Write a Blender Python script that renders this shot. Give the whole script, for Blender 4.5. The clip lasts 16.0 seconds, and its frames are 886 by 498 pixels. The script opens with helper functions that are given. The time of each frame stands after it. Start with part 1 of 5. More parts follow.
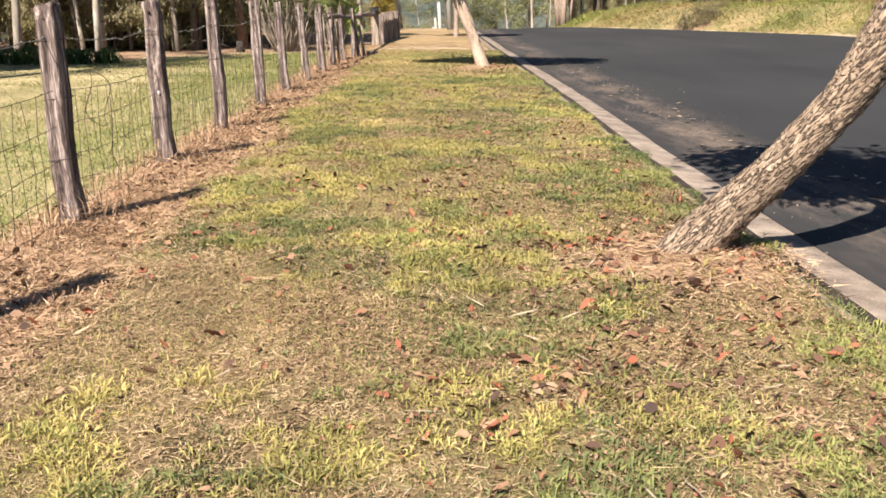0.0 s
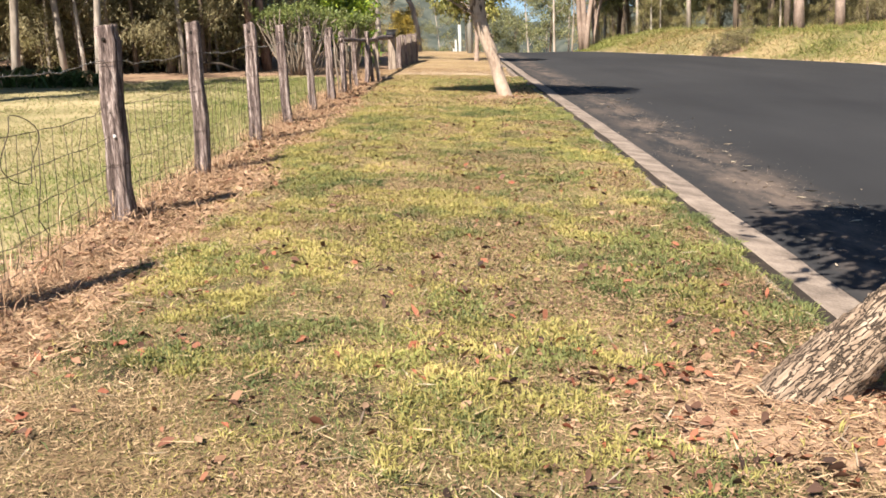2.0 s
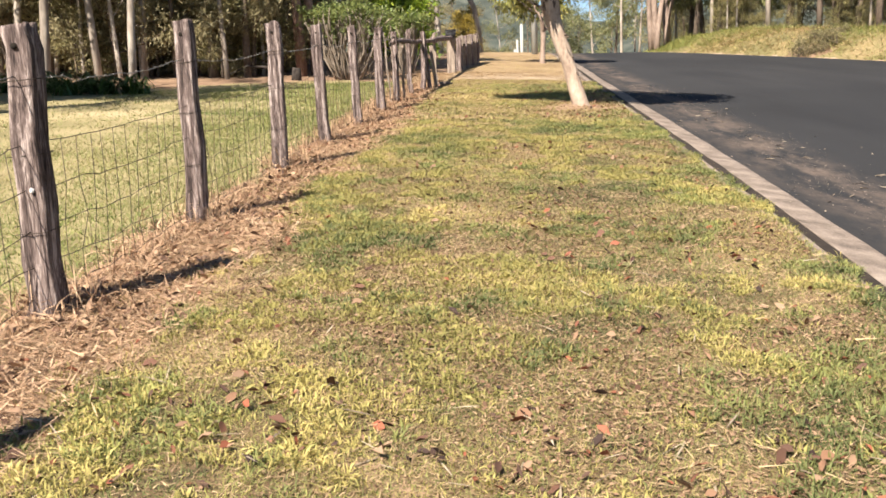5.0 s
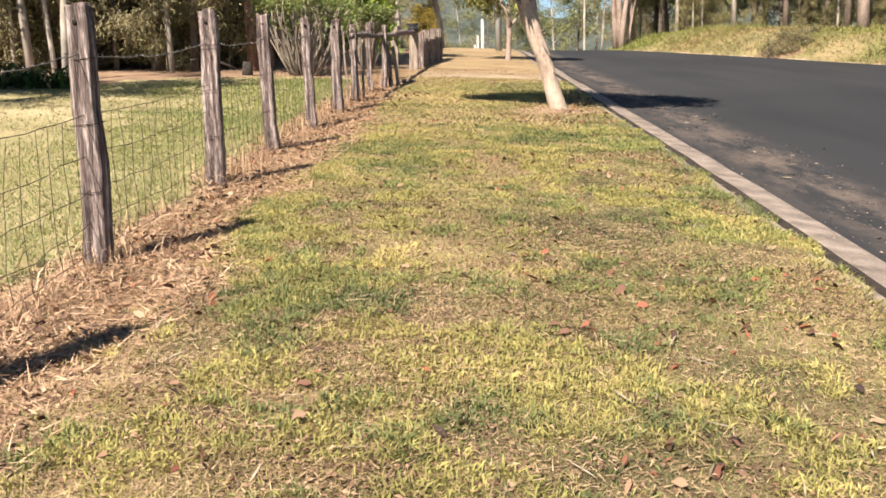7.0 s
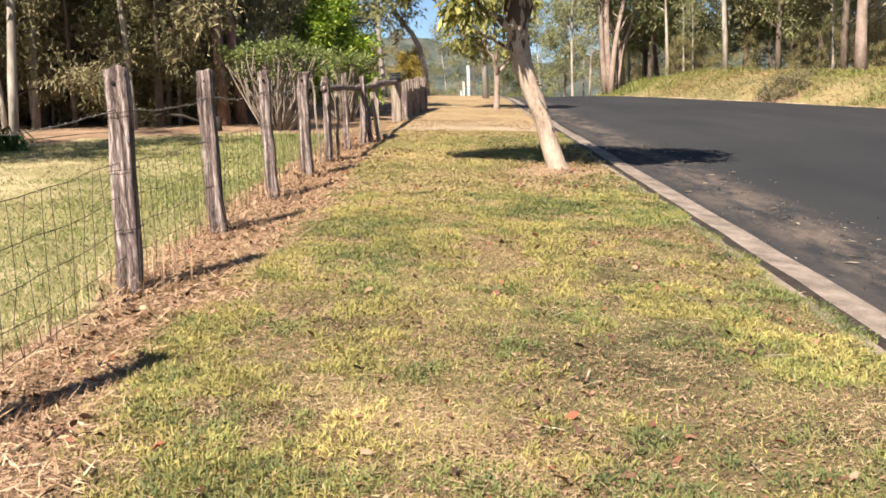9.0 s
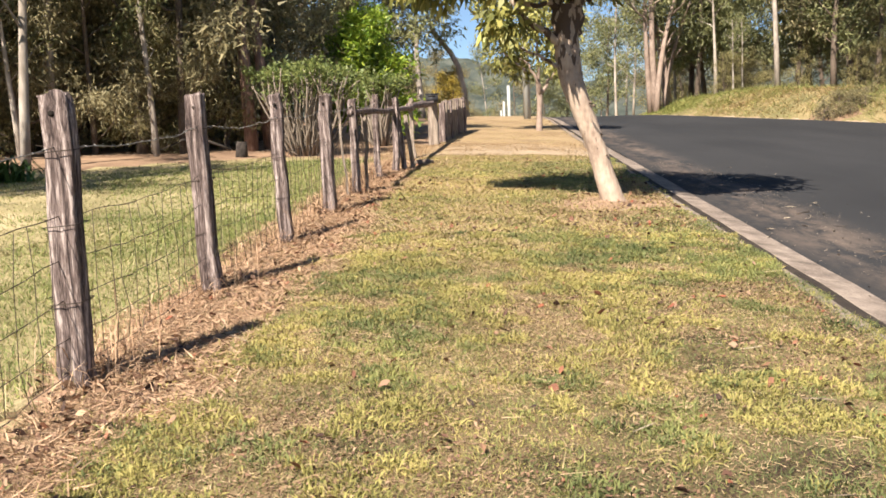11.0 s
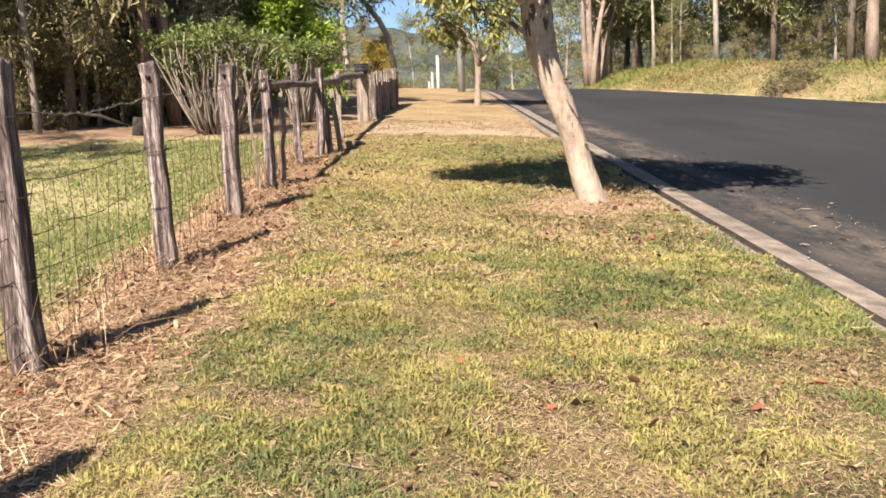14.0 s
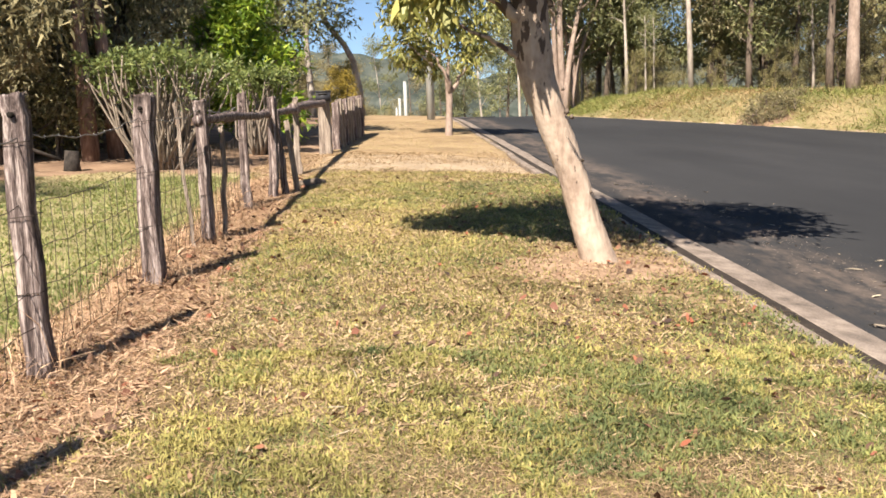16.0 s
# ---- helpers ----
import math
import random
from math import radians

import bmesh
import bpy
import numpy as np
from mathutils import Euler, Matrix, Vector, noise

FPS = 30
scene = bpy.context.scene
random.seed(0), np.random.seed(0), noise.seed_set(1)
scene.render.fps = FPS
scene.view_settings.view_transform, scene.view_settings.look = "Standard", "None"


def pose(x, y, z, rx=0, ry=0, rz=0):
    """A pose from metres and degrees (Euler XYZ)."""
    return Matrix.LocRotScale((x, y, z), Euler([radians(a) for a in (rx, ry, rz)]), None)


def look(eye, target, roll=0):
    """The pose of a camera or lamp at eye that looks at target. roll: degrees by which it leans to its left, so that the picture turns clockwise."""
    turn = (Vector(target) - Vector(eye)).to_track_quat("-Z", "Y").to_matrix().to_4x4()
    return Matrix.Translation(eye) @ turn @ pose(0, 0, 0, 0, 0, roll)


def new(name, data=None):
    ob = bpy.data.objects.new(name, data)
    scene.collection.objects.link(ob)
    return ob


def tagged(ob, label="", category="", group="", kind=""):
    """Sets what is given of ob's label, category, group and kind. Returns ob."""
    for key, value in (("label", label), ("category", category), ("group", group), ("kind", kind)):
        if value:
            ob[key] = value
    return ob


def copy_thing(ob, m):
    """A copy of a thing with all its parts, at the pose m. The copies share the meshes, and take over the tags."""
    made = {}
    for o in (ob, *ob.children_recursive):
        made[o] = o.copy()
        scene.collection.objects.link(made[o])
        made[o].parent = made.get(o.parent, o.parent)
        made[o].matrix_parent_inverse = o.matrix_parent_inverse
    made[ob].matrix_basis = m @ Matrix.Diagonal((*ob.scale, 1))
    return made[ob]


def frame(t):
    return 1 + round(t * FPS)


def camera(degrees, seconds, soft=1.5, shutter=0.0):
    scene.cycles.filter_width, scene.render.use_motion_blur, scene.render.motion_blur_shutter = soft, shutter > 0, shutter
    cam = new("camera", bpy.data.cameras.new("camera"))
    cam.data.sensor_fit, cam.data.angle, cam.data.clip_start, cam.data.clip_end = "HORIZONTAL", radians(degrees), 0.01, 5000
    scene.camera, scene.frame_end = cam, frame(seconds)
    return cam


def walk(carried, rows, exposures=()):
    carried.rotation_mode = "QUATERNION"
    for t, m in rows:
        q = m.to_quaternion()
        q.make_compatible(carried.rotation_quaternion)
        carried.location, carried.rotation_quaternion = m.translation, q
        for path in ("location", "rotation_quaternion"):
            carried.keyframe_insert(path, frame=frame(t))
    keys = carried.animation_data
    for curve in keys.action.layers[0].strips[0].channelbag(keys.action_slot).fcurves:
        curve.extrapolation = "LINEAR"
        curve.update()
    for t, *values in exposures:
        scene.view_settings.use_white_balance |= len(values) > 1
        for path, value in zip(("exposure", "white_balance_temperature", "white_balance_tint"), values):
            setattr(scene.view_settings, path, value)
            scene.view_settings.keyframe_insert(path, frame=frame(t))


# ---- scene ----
cam = camera(50.5, 16.0, 1.7)
PATH = [
    (0, (0.099, -0.04, 1.389), (0.105, 1.928, 1.031), -2.9),
    (0.5, (0.058, 0.335, 1.454), (0.088, 2.301, 1.086), -2.7),
    (1, (0.086, 0.681, 1.479), (0.101, 2.651, 1.132), -2.7),
    (1.5, (0.135, 1.13, 1.489), (0.11, 3.103, 1.167), -2.5),
    (2, (0.143, 1.563, 1.561), (0.114, 3.538, 1.247), -2.2),
    (2.5, (0.153, 1.958, 1.565), (0.136, 3.935, 1.262), -1.9),
    (3, (0.108, 2.335, 1.605), (0.075, 4.311, 1.297), -2.0),
    (3.5, (0.02, 2.773, 1.682), (-0.043, 4.748, 1.371), -1.8),
    (4, (0.001, 3.152, 1.686), (-0.113, 5.127, 1.391), -1.9),
    (4.2, (0.027, 3.379, 1.703), (-0.128, 5.35, 1.403), -2.1),
    (6.3, (-0.063, 4.895, 1.778), (-0.189, 6.866, 1.459), -2.4),
    (6.5, (-0.087, 5.099, 1.801), (-0.194, 7.069, 1.468), -2.1),
    (7, (-0.177, 5.548, 1.845), (-0.239, 7.521, 1.522), -1.4),
    (7.5, (-0.13, 5.901, 1.904), (-0.193, 7.877, 1.6), -2.1),
    (8, (-0.175, 6.428, 1.963), (-0.208, 8.409, 1.685), -2.0),
    (8.5, (-0.228, 6.956, 1.991), (-0.223, 8.941, 1.75), -1.5),
    (9, (-0.176, 7.397, 2.047), (-0.212, 9.383, 1.816), -2.2),
    (9.5, (-0.246, 7.857, 2.093), (-0.322, 9.844, 1.882), -2.8),
    (10, (-0.223, 8.216, 2.135), (-0.333, 10.205, 1.95), -2.5),
    (10.2, (-0.183, 8.339, 2.133), (-0.307, 10.328, 1.96), -2.6),
    (12.5, (-0.318, 10.071, 2.255), (-0.371, 12.058, 2.032), -1.8),
    (13, (-0.396, 10.431, 2.267), (-0.411, 12.418, 2.044), -1.4),
    (13.5, (-0.386, 10.825, 2.316), (-0.396, 12.81, 2.074), -2.0),
    (14, (-0.421, 11.274, 2.346), (-0.387, 13.257, 2.092), -2.2),
    (14.5, (-0.475, 11.712, 2.385), (-0.381, 13.692, 2.12), -1.7),
    (15, (-0.453, 12.119, 2.421), (-0.381, 14.102, 2.164), -2.4),
    (15.5, (-0.434, 12.514, 2.436), (-0.367, 14.501, 2.213), -3.0),
    (16, (-0.425, 13.009, 2.499), (-0.32, 14.995, 2.295), -2.2),
]
walk(cam, [(t, look(eye, target, roll)) for t, eye, target, roll in PATH])

# ---- world, sun, exposure ----
SUN_WAY = Vector((0.40, 0.88, -0.97)).normalized()
world = bpy.data.worlds.new("sky")
scene.world = world
world.use_nodes = True
wn = world.node_tree.nodes
sky = wn.new("ShaderNodeTexSky")
sky.sky_type = "NISHITA"
sky.sun_disc = False
sky.sun_elevation = radians(45)
sky.sun_rotation = radians(204)
sky.air_density, sky.dust_density, sky.ozone_density = 0.8, 0.05, 3.0
world.node_tree.links.new(sky.outputs[0], wn["Background"].inputs[0])
wn["Background"].inputs[1].default_value = 0.048
sun_data = bpy.data.lights.new("sun", "SUN")
sun_data.energy, sun_data.angle, sun_data.color = 5.0, radians(0.55), (1.0, 0.91, 0.78)
sun = new("sun", sun_data)
sun.matrix_world = look((0, 0, 60), Vector((0, 0, 60)) + SUN_WAY)
scene.view_settings.exposure = 1.50

# ---- materials ----
rng = np.random.default_rng(7)


def mat(name, colors, scale=4.0, rough=0.9, bump=0.3, stretch=(1, 1, 1), fine=40.0, island=0.0, spec=0.25, through_light=0.0, obj=False, contrast=1.0, metal=0.0, dist=0.01, axis=None):
    """Mottled surface: a ramp of colours on coarse noise, fine grain over it, bump from both; island: share of per-piece colour."""
    m = bpy.data.materials.new(name)
    m.use_nodes = True
    n, l = m.node_tree.nodes, m.node_tree.links
    b = n["Principled BSDF"]
    b.inputs["Roughness"].default_value = rough
    b.inputs["Specular IOR Level"].default_value = spec
    b.inputs["Metallic"].default_value = metal
    tc = n.new("ShaderNodeTexCoord")
    geo = n.new("ShaderNodeNewGeometry")
    mp = n.new("ShaderNodeMapping")
    mp.inputs["Scale"].default_value = stretch
    if axis is not None:  # grain along a leaning axis: degrees about y, and how far it is drawn out
        mp.vector_type = "TEXTURE"
        mp.inputs["Rotation"].default_value = (0, radians(axis[0]), 0)
        mp.inputs["Scale"].default_value = (1, 1, axis[1])
    l.new(tc.outputs["Object"] if obj else geo.outputs["Position"], mp.inputs["Vector"])
    coarse = n.new("ShaderNodeTexNoise")
    coarse.inputs["Scale"].default_value = scale
    coarse.inputs["Detail"].default_value = 5
    coarse.inputs["Roughness"].default_value = 0.62
    l.new(mp.outputs[0], coarse.inputs["Vector"])
    grain = n.new("ShaderNodeTexNoise")
    grain.inputs["Scale"].default_value = fine
    grain.inputs["Detail"].default_value = 3
    l.new(mp.outputs[0], grain.inputs["Vector"])
    mix = n.new("ShaderNodeMix")
    mix.inputs["Factor"].default_value = 0.35
    l.new(coarse.outputs["Fac"], mix.inputs["A"])
    l.new(grain.outputs["Fac"], mix.inputs["B"])
    value = mix.outputs["Result"]
    if island:
        mix2 = n.new("ShaderNodeMix")
        mix2.inputs["Factor"].default_value = island
        l.new(value, mix2.inputs["A"])
        l.new(geo.outputs["Random Per Island"], mix2.inputs["B"])
        value = mix2.outputs["Result"]
    ramp = n.new("ShaderNodeValToRGB")
    lo, hi = 0.5 - 0.22 / contrast, 0.5 + 0.22 / contrast
    if island:
        lo, hi = lo - 0.2 * island, hi + 0.2 * island
    for i, c in enumerate(colors):
        at = lo + (hi - lo) * i / max(1, len(colors) - 1)
        e = ramp.color_ramp.elements[i] if i < 2 else ramp.color_ramp.elements.new(at)
        e.position = at
        e.color = (*c, 1)
    l.new(value, ramp.inputs["Fac"])
    l.new(ramp.outputs["Color"], b.inputs["Base Color"])
    if bump:
        bp = n.new("ShaderNodeBump")
        bp.inputs["Strength"].default_value = bump
        bp.inputs["Distance"].default_value = dist
        l.new(mix.outputs["Result"], bp.inputs["Height"])
        l.new(bp.outputs[0], b.inputs["Normal"])
    if through_light:
        tr = n.new("ShaderNodeBsdfTranslucent")
        ad = n.new("ShaderNodeMixShader")
        ad.inputs[0].default_value = through_light
        l.new(ramp.outputs["Color"], tr.inputs["Color"])
        l.new(b.outputs[0], ad.inputs[1])
        l.new(tr.outputs[0], ad.inputs[2])
        l.new(ad.outputs[0], n["Material Output"].inputs["Surface"])
    return m


M = {
    "soil": mat("thatch_soil", [(0.045, 0.028, 0.018), (0.095, 0.078, 0.036), (0.15, 0.096, 0.057), (0.13, 0.105, 0.046), (0.28, 0.19, 0.115)], 1.8, 0.95, 0.9, fine=60, dist=0.05, contrast=2.1),
    "paddock_soil": mat("mown_turf", [(0.15, 0.13, 0.06), (0.27, 0.225, 0.115), (0.40, 0.32, 0.19)], 0.5, 0.95, 0.8, fine=70, dist=0.03, contrast=1.6),
    "litter_soil": mat("leaf_litter_soil", [(0.10, 0.06, 0.04), (0.22, 0.14, 0.09), (0.36, 0.25, 0.16)], 1.4, 0.95, 0.9, fine=50, dist=0.03),
    "gold_turf": mat("dried_turf", [(0.17, 0.115, 0.065), (0.26, 0.18, 0.10), (0.34, 0.255, 0.145)], 1.0, 0.95, 0.8, fine=70, dist=0.03, contrast=1.4),
    "drive": mat("driveway_gravel", [(0.20, 0.15, 0.10), (0.31, 0.235, 0.16), (0.40, 0.315, 0.22)], 2.0, 0.95, 0.7, fine=90, dist=0.02),
    "bare_earth": mat("bare_earth", [(0.105, 0.065, 0.044), (0.27, 0.177, 0.117), (0.42, 0.292, 0.197)], 7.0, 0.95, 0.9, fine=70, dist=0.02),
    "grit": mat("road_grit", [(0.06, 0.05, 0.042), (0.16, 0.125, 0.10), (0.34, 0.28, 0.23)], 8.0, 0.95, 0.0, island=0.9),
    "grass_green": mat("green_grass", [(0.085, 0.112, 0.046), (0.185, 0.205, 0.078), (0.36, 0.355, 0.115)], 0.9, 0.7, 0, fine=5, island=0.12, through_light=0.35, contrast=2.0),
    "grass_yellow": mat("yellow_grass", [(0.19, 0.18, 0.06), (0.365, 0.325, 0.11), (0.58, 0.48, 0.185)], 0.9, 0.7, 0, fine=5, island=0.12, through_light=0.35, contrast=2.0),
    "grass_bleached": mat("bleached_grass", [(0.21, 0.19, 0.088), (0.35, 0.30, 0.155), (0.47, 0.40, 0.235)], 0.6, 0.65, 0, fine=7, island=0.3, through_light=0.3, contrast=1.6),
    "crumbs": mat("leaf_crumbs", [(0.06, 0.036, 0.026), (0.14, 0.078, 0.052), (0.24, 0.14, 0.09), (0.36, 0.24, 0.155)], 3.0, 0.8, 0, island=0.7),
    "paddock_green": mat("paddock_green", [(0.10, 0.14, 0.04), (0.19, 0.22, 0.07), (0.34, 0.33, 0.12)], 0.7, 0.65, 0, fine=7, island=0.3, through_light=0.3, contrast=1.8),
    "grass_straw": mat("dry_straw", [(0.17, 0.108, 0.062), (0.35, 0.245, 0.142), (0.53, 0.40, 0.245)], 1.1, 0.75, 0, fine=7, island=0.35, through_light=0.2, contrast=1.8),
    "leaf_litter": mat("fallen_leaf", [(0.035, 0.021, 0.017), (0.085, 0.046, 0.032), (0.13, 0.064, 0.042), (0.25, 0.078, 0.043), (0.20, 0.105, 0.063), (0.26, 0.17, 0.11)], 3.0, 0.75, 0, island=0.85),
    "twig": mat("twig", [(0.16, 0.12, 0.09), (0.45, 0.38, 0.28)], 9.0, 0.85, 0.2, island=0.7),
    "asphalt": mat("asphalt", [(0.020, 0.020, 0.022), (0.030, 0.030, 0.032), (0.044, 0.043, 0.045)], 0.35, 0.9, 0.5, stretch=(1, 0.3, 1), fine=240, dist=0.004, spec=0.1),
    "concrete": mat("concrete", [(0.07, 0.056, 0.048), (0.20, 0.158, 0.13), (0.33, 0.27, 0.225)], 4.0, 0.92, 0.6, fine=90, contrast=1.3),
    "gravel": mat("gravel", [(0.10, 0.085, 0.07), (0.23, 0.18, 0.14), (0.42, 0.34, 0.26)], 8.0, 0.95, 0.6, island=0.8),
    "post": mat("weathered_post", [(0.028, 0.020, 0.019), (0.095, 0.068, 0.062), (0.185, 0.140, 0.128), (0.42, 0.345, 0.318)], 5.0, 0.9, 1.0, stretch=(6, 6, 0.4), fine=34, obj=True, dist=0.03, contrast=2.0),
    "slab": mat("silvered_slab", [(0.06, 0.045, 0.038), (0.23, 0.18, 0.145), (0.45, 0.375, 0.31)], 5.0, 0.9, 1.0, stretch=(6, 6, 0.4), fine=34, obj=True, dist=0.03, contrast=1.3),
    "hole": mat("dark_hole", [(0.01, 0.008, 0.006), (0.02, 0.015, 0.012)], 9, 1.0, 0),
    "wire": mat("rusty_wire", [(0.03, 0.024, 0.02), (0.085, 0.062, 0.05)], 30, 0.7, 0.1, metal=0.2),
    "barb": mat("galvanised_wire", [(0.18, 0.17, 0.16), (0.34, 0.32, 0.30)], 30, 0.5, 0.1, metal=0.7),
    "rough_bark": mat("flaky_bark", [(0.035, 0.024, 0.018), (0.12, 0.083, 0.060), (0.24, 0.175, 0.13), (0.42, 0.33, 0.255)], 20.0, 0.92, 1.0, fine=60, dist=0.08, contrast=1.5, axis=(48.6, 3.0)),
    "dark_bark": mat("shaded_bark", [(0.05, 0.038, 0.03), (0.12, 0.09, 0.07), (0.20, 0.155, 0.12)], 6.0, 0.92, 0.8, stretch=(1, 1, 0.3), fine=24, dist=0.03),
    "red_bark": mat("ironbark", [(0.07, 0.04, 0.03), (0.20, 0.12, 0.09), (0.33, 0.22, 0.16)], 6.0, 0.92, 0.8, stretch=(1, 1, 0.2), fine=24, dist=0.03),
    "gum_bark": mat("gum_bark", [(0.13, 0.105, 0.085), (0.30, 0.255, 0.215), (0.48, 0.42, 0.365)], 2.5, 0.85, 0.4, stretch=(1, 1, 0.25), fine=12, contrast=1.3),
    "street_leaf": mat("street_tree_leaf", [(0.10, 0.11, 0.03), (0.24, 0.235, 0.065), (0.44, 0.39, 0.12)], 1.0, 0.5, 0, island=0.75, through_light=0.3, spec=0.4),
    "gum_leaf": mat("gum_leaf", [(0.075, 0.083, 0.036), (0.16, 0.168, 0.070), (0.29, 0.28, 0.125)], 0.5, 0.5, 0, island=0.7, through_light=0.25, spec=0.4),
    "dark_leaf": mat("dark_forest_leaf", [(0.10, 0.092, 0.048), (0.20, 0.172, 0.092), (0.35, 0.295, 0.16)], 0.4, 0.55, 0, island=0.7, through_light=0.3),
    "bright_leaf": mat("bright_leaf", [(0.07, 0.13, 0.012), (0.17, 0.26, 0.025), (0.36, 0.42, 0.05)], 0.8, 0.45, 0, island=0.7, through_light=0.35, spec=0.4),
    "shrub_leaf": mat("shrub_leaf", [(0.07, 0.095, 0.028), (0.14, 0.175, 0.05), (0.25, 0.27, 0.09)], 1.2, 0.5, 0, island=0.7, through_light=0.3, spec=0.4),
    "olive_leaf": mat("olive_brush_leaf", [(0.11, 0.10, 0.045), (0.21, 0.185, 0.08), (0.34, 0.285, 0.13)], 0.4, 0.6, 0, island=0.7, through_light=0.2),
    "weep_leaf": mat("grey_olive_leaf", [(0.13, 0.113, 0.062), (0.25, 0.215, 0.115), (0.38, 0.325, 0.185)], 0.5, 0.55, 0, island=0.7, through_light=0.3),
    "charred": mat("charred_wood", [(0.012, 0.010, 0.009), (0.035, 0.028, 0.024), (0.08, 0.065, 0.055)], 9, 0.95, 0.8, dist=0.02),
    "shrub_stem": mat("grey_shrub_stem", [(0.09, 0.07, 0.055), (0.21, 0.17, 0.135), (0.34, 0.28, 0.23)], 9, 0.9, 0.3),
    "autumn_leaf": mat("yellowing_leaf", [(0.14, 0.11, 0.02), (0.30, 0.22, 0.04), (0.45, 0.33, 0.06)], 0.6, 0.6, 0, island=0.7, through_light=0.3),
    "strap_leaf": mat("strap_leaf", [(0.018, 0.04, 0.012), (0.04, 0.08, 0.02), (0.09, 0.15, 0.04)], 2.0, 0.4, 0, island=0.7, through_light=0.2, spec=0.5),
    "bank_grass": mat("bank_grass", [(0.10, 0.14, 0.036), (0.20, 0.22, 0.066), (0.38, 0.335, 0.115)], 0.35, 0.75, 0, island=0.35, through_light=0.3, contrast=1.6),
    "fence_straw": mat("fence_straw", [(0.17, 0.098, 0.064), (0.44, 0.285, 0.178), (0.68, 0.485, 0.325)], 2.0, 0.7, 0, island=0.5, through_light=0.15),
    "bank_straw": mat("bank_straw", [(0.16, 0.105, 0.055), (0.33, 0.235, 0.115), (0.50, 0.37, 0.19)], 0.4, 0.75, 0, island=0.35, through_light=0.2, contrast=1.4),
    "bank_bark": mat("pinkish_bark", [(0.11, 0.078, 0.06), (0.25, 0.185, 0.15), (0.38, 0.30, 0.25)], 5.0, 0.88, 0.8, stretch=(1, 1, 0.4), fine=24, dist=0.03),
    "bank_soil": mat("bank_soil", [(0.10, 0.095, 0.04), (0.19, 0.155, 0.07), (0.30, 0.22, 0.12)], 0.6, 0.95, 0.8, fine=30, dist=0.05, contrast=1.5),
    "earth": mat("tan_earth", [(0.19, 0.13, 0.085), (0.33, 0.24, 0.16), (0.44, 0.34, 0.24)], 3, 0.95, 0.6),
    "pole": mat("painted_pole", [(0.28, 0.28, 0.26), (0.36, 0.36, 0.34), (0.45, 0.45, 0.42)], 2, 0.7, 0.1),
    "black_box": mat("black_box", [(0.02, 0.02, 0.024), (0.05, 0.05, 0.055)], 5, 0.5, 0.05),
    "white_paint": mat("white_paint", [(0.68, 0.68, 0.68), (0.80, 0.80, 0.80)], 3, 0.4, 0.02),
    "car_paint": mat("car_paint", [(0.34, 0.34, 0.34), (0.46, 0.46, 0.46)], 2, 0.45, 0.02),
    "glass": mat("dark_glass", [(0.02, 0.022, 0.025), (0.04, 0.043, 0.047)], 3, 0.08, 0, spec=0.6),
    "rubber": mat("rubber", [(0.015, 0.015, 0.015), (0.03, 0.03, 0.03)], 12, 0.9, 0.1),
    "hill": mat("forested_hill", [(0.035, 0.042, 0.036), (0.062, 0.071, 0.062), (0.10, 0.105, 0.09)], 0.03, 1.0, 0.8, fine=0.22, dist=4.0, spec=0.0, contrast=1.6),
}


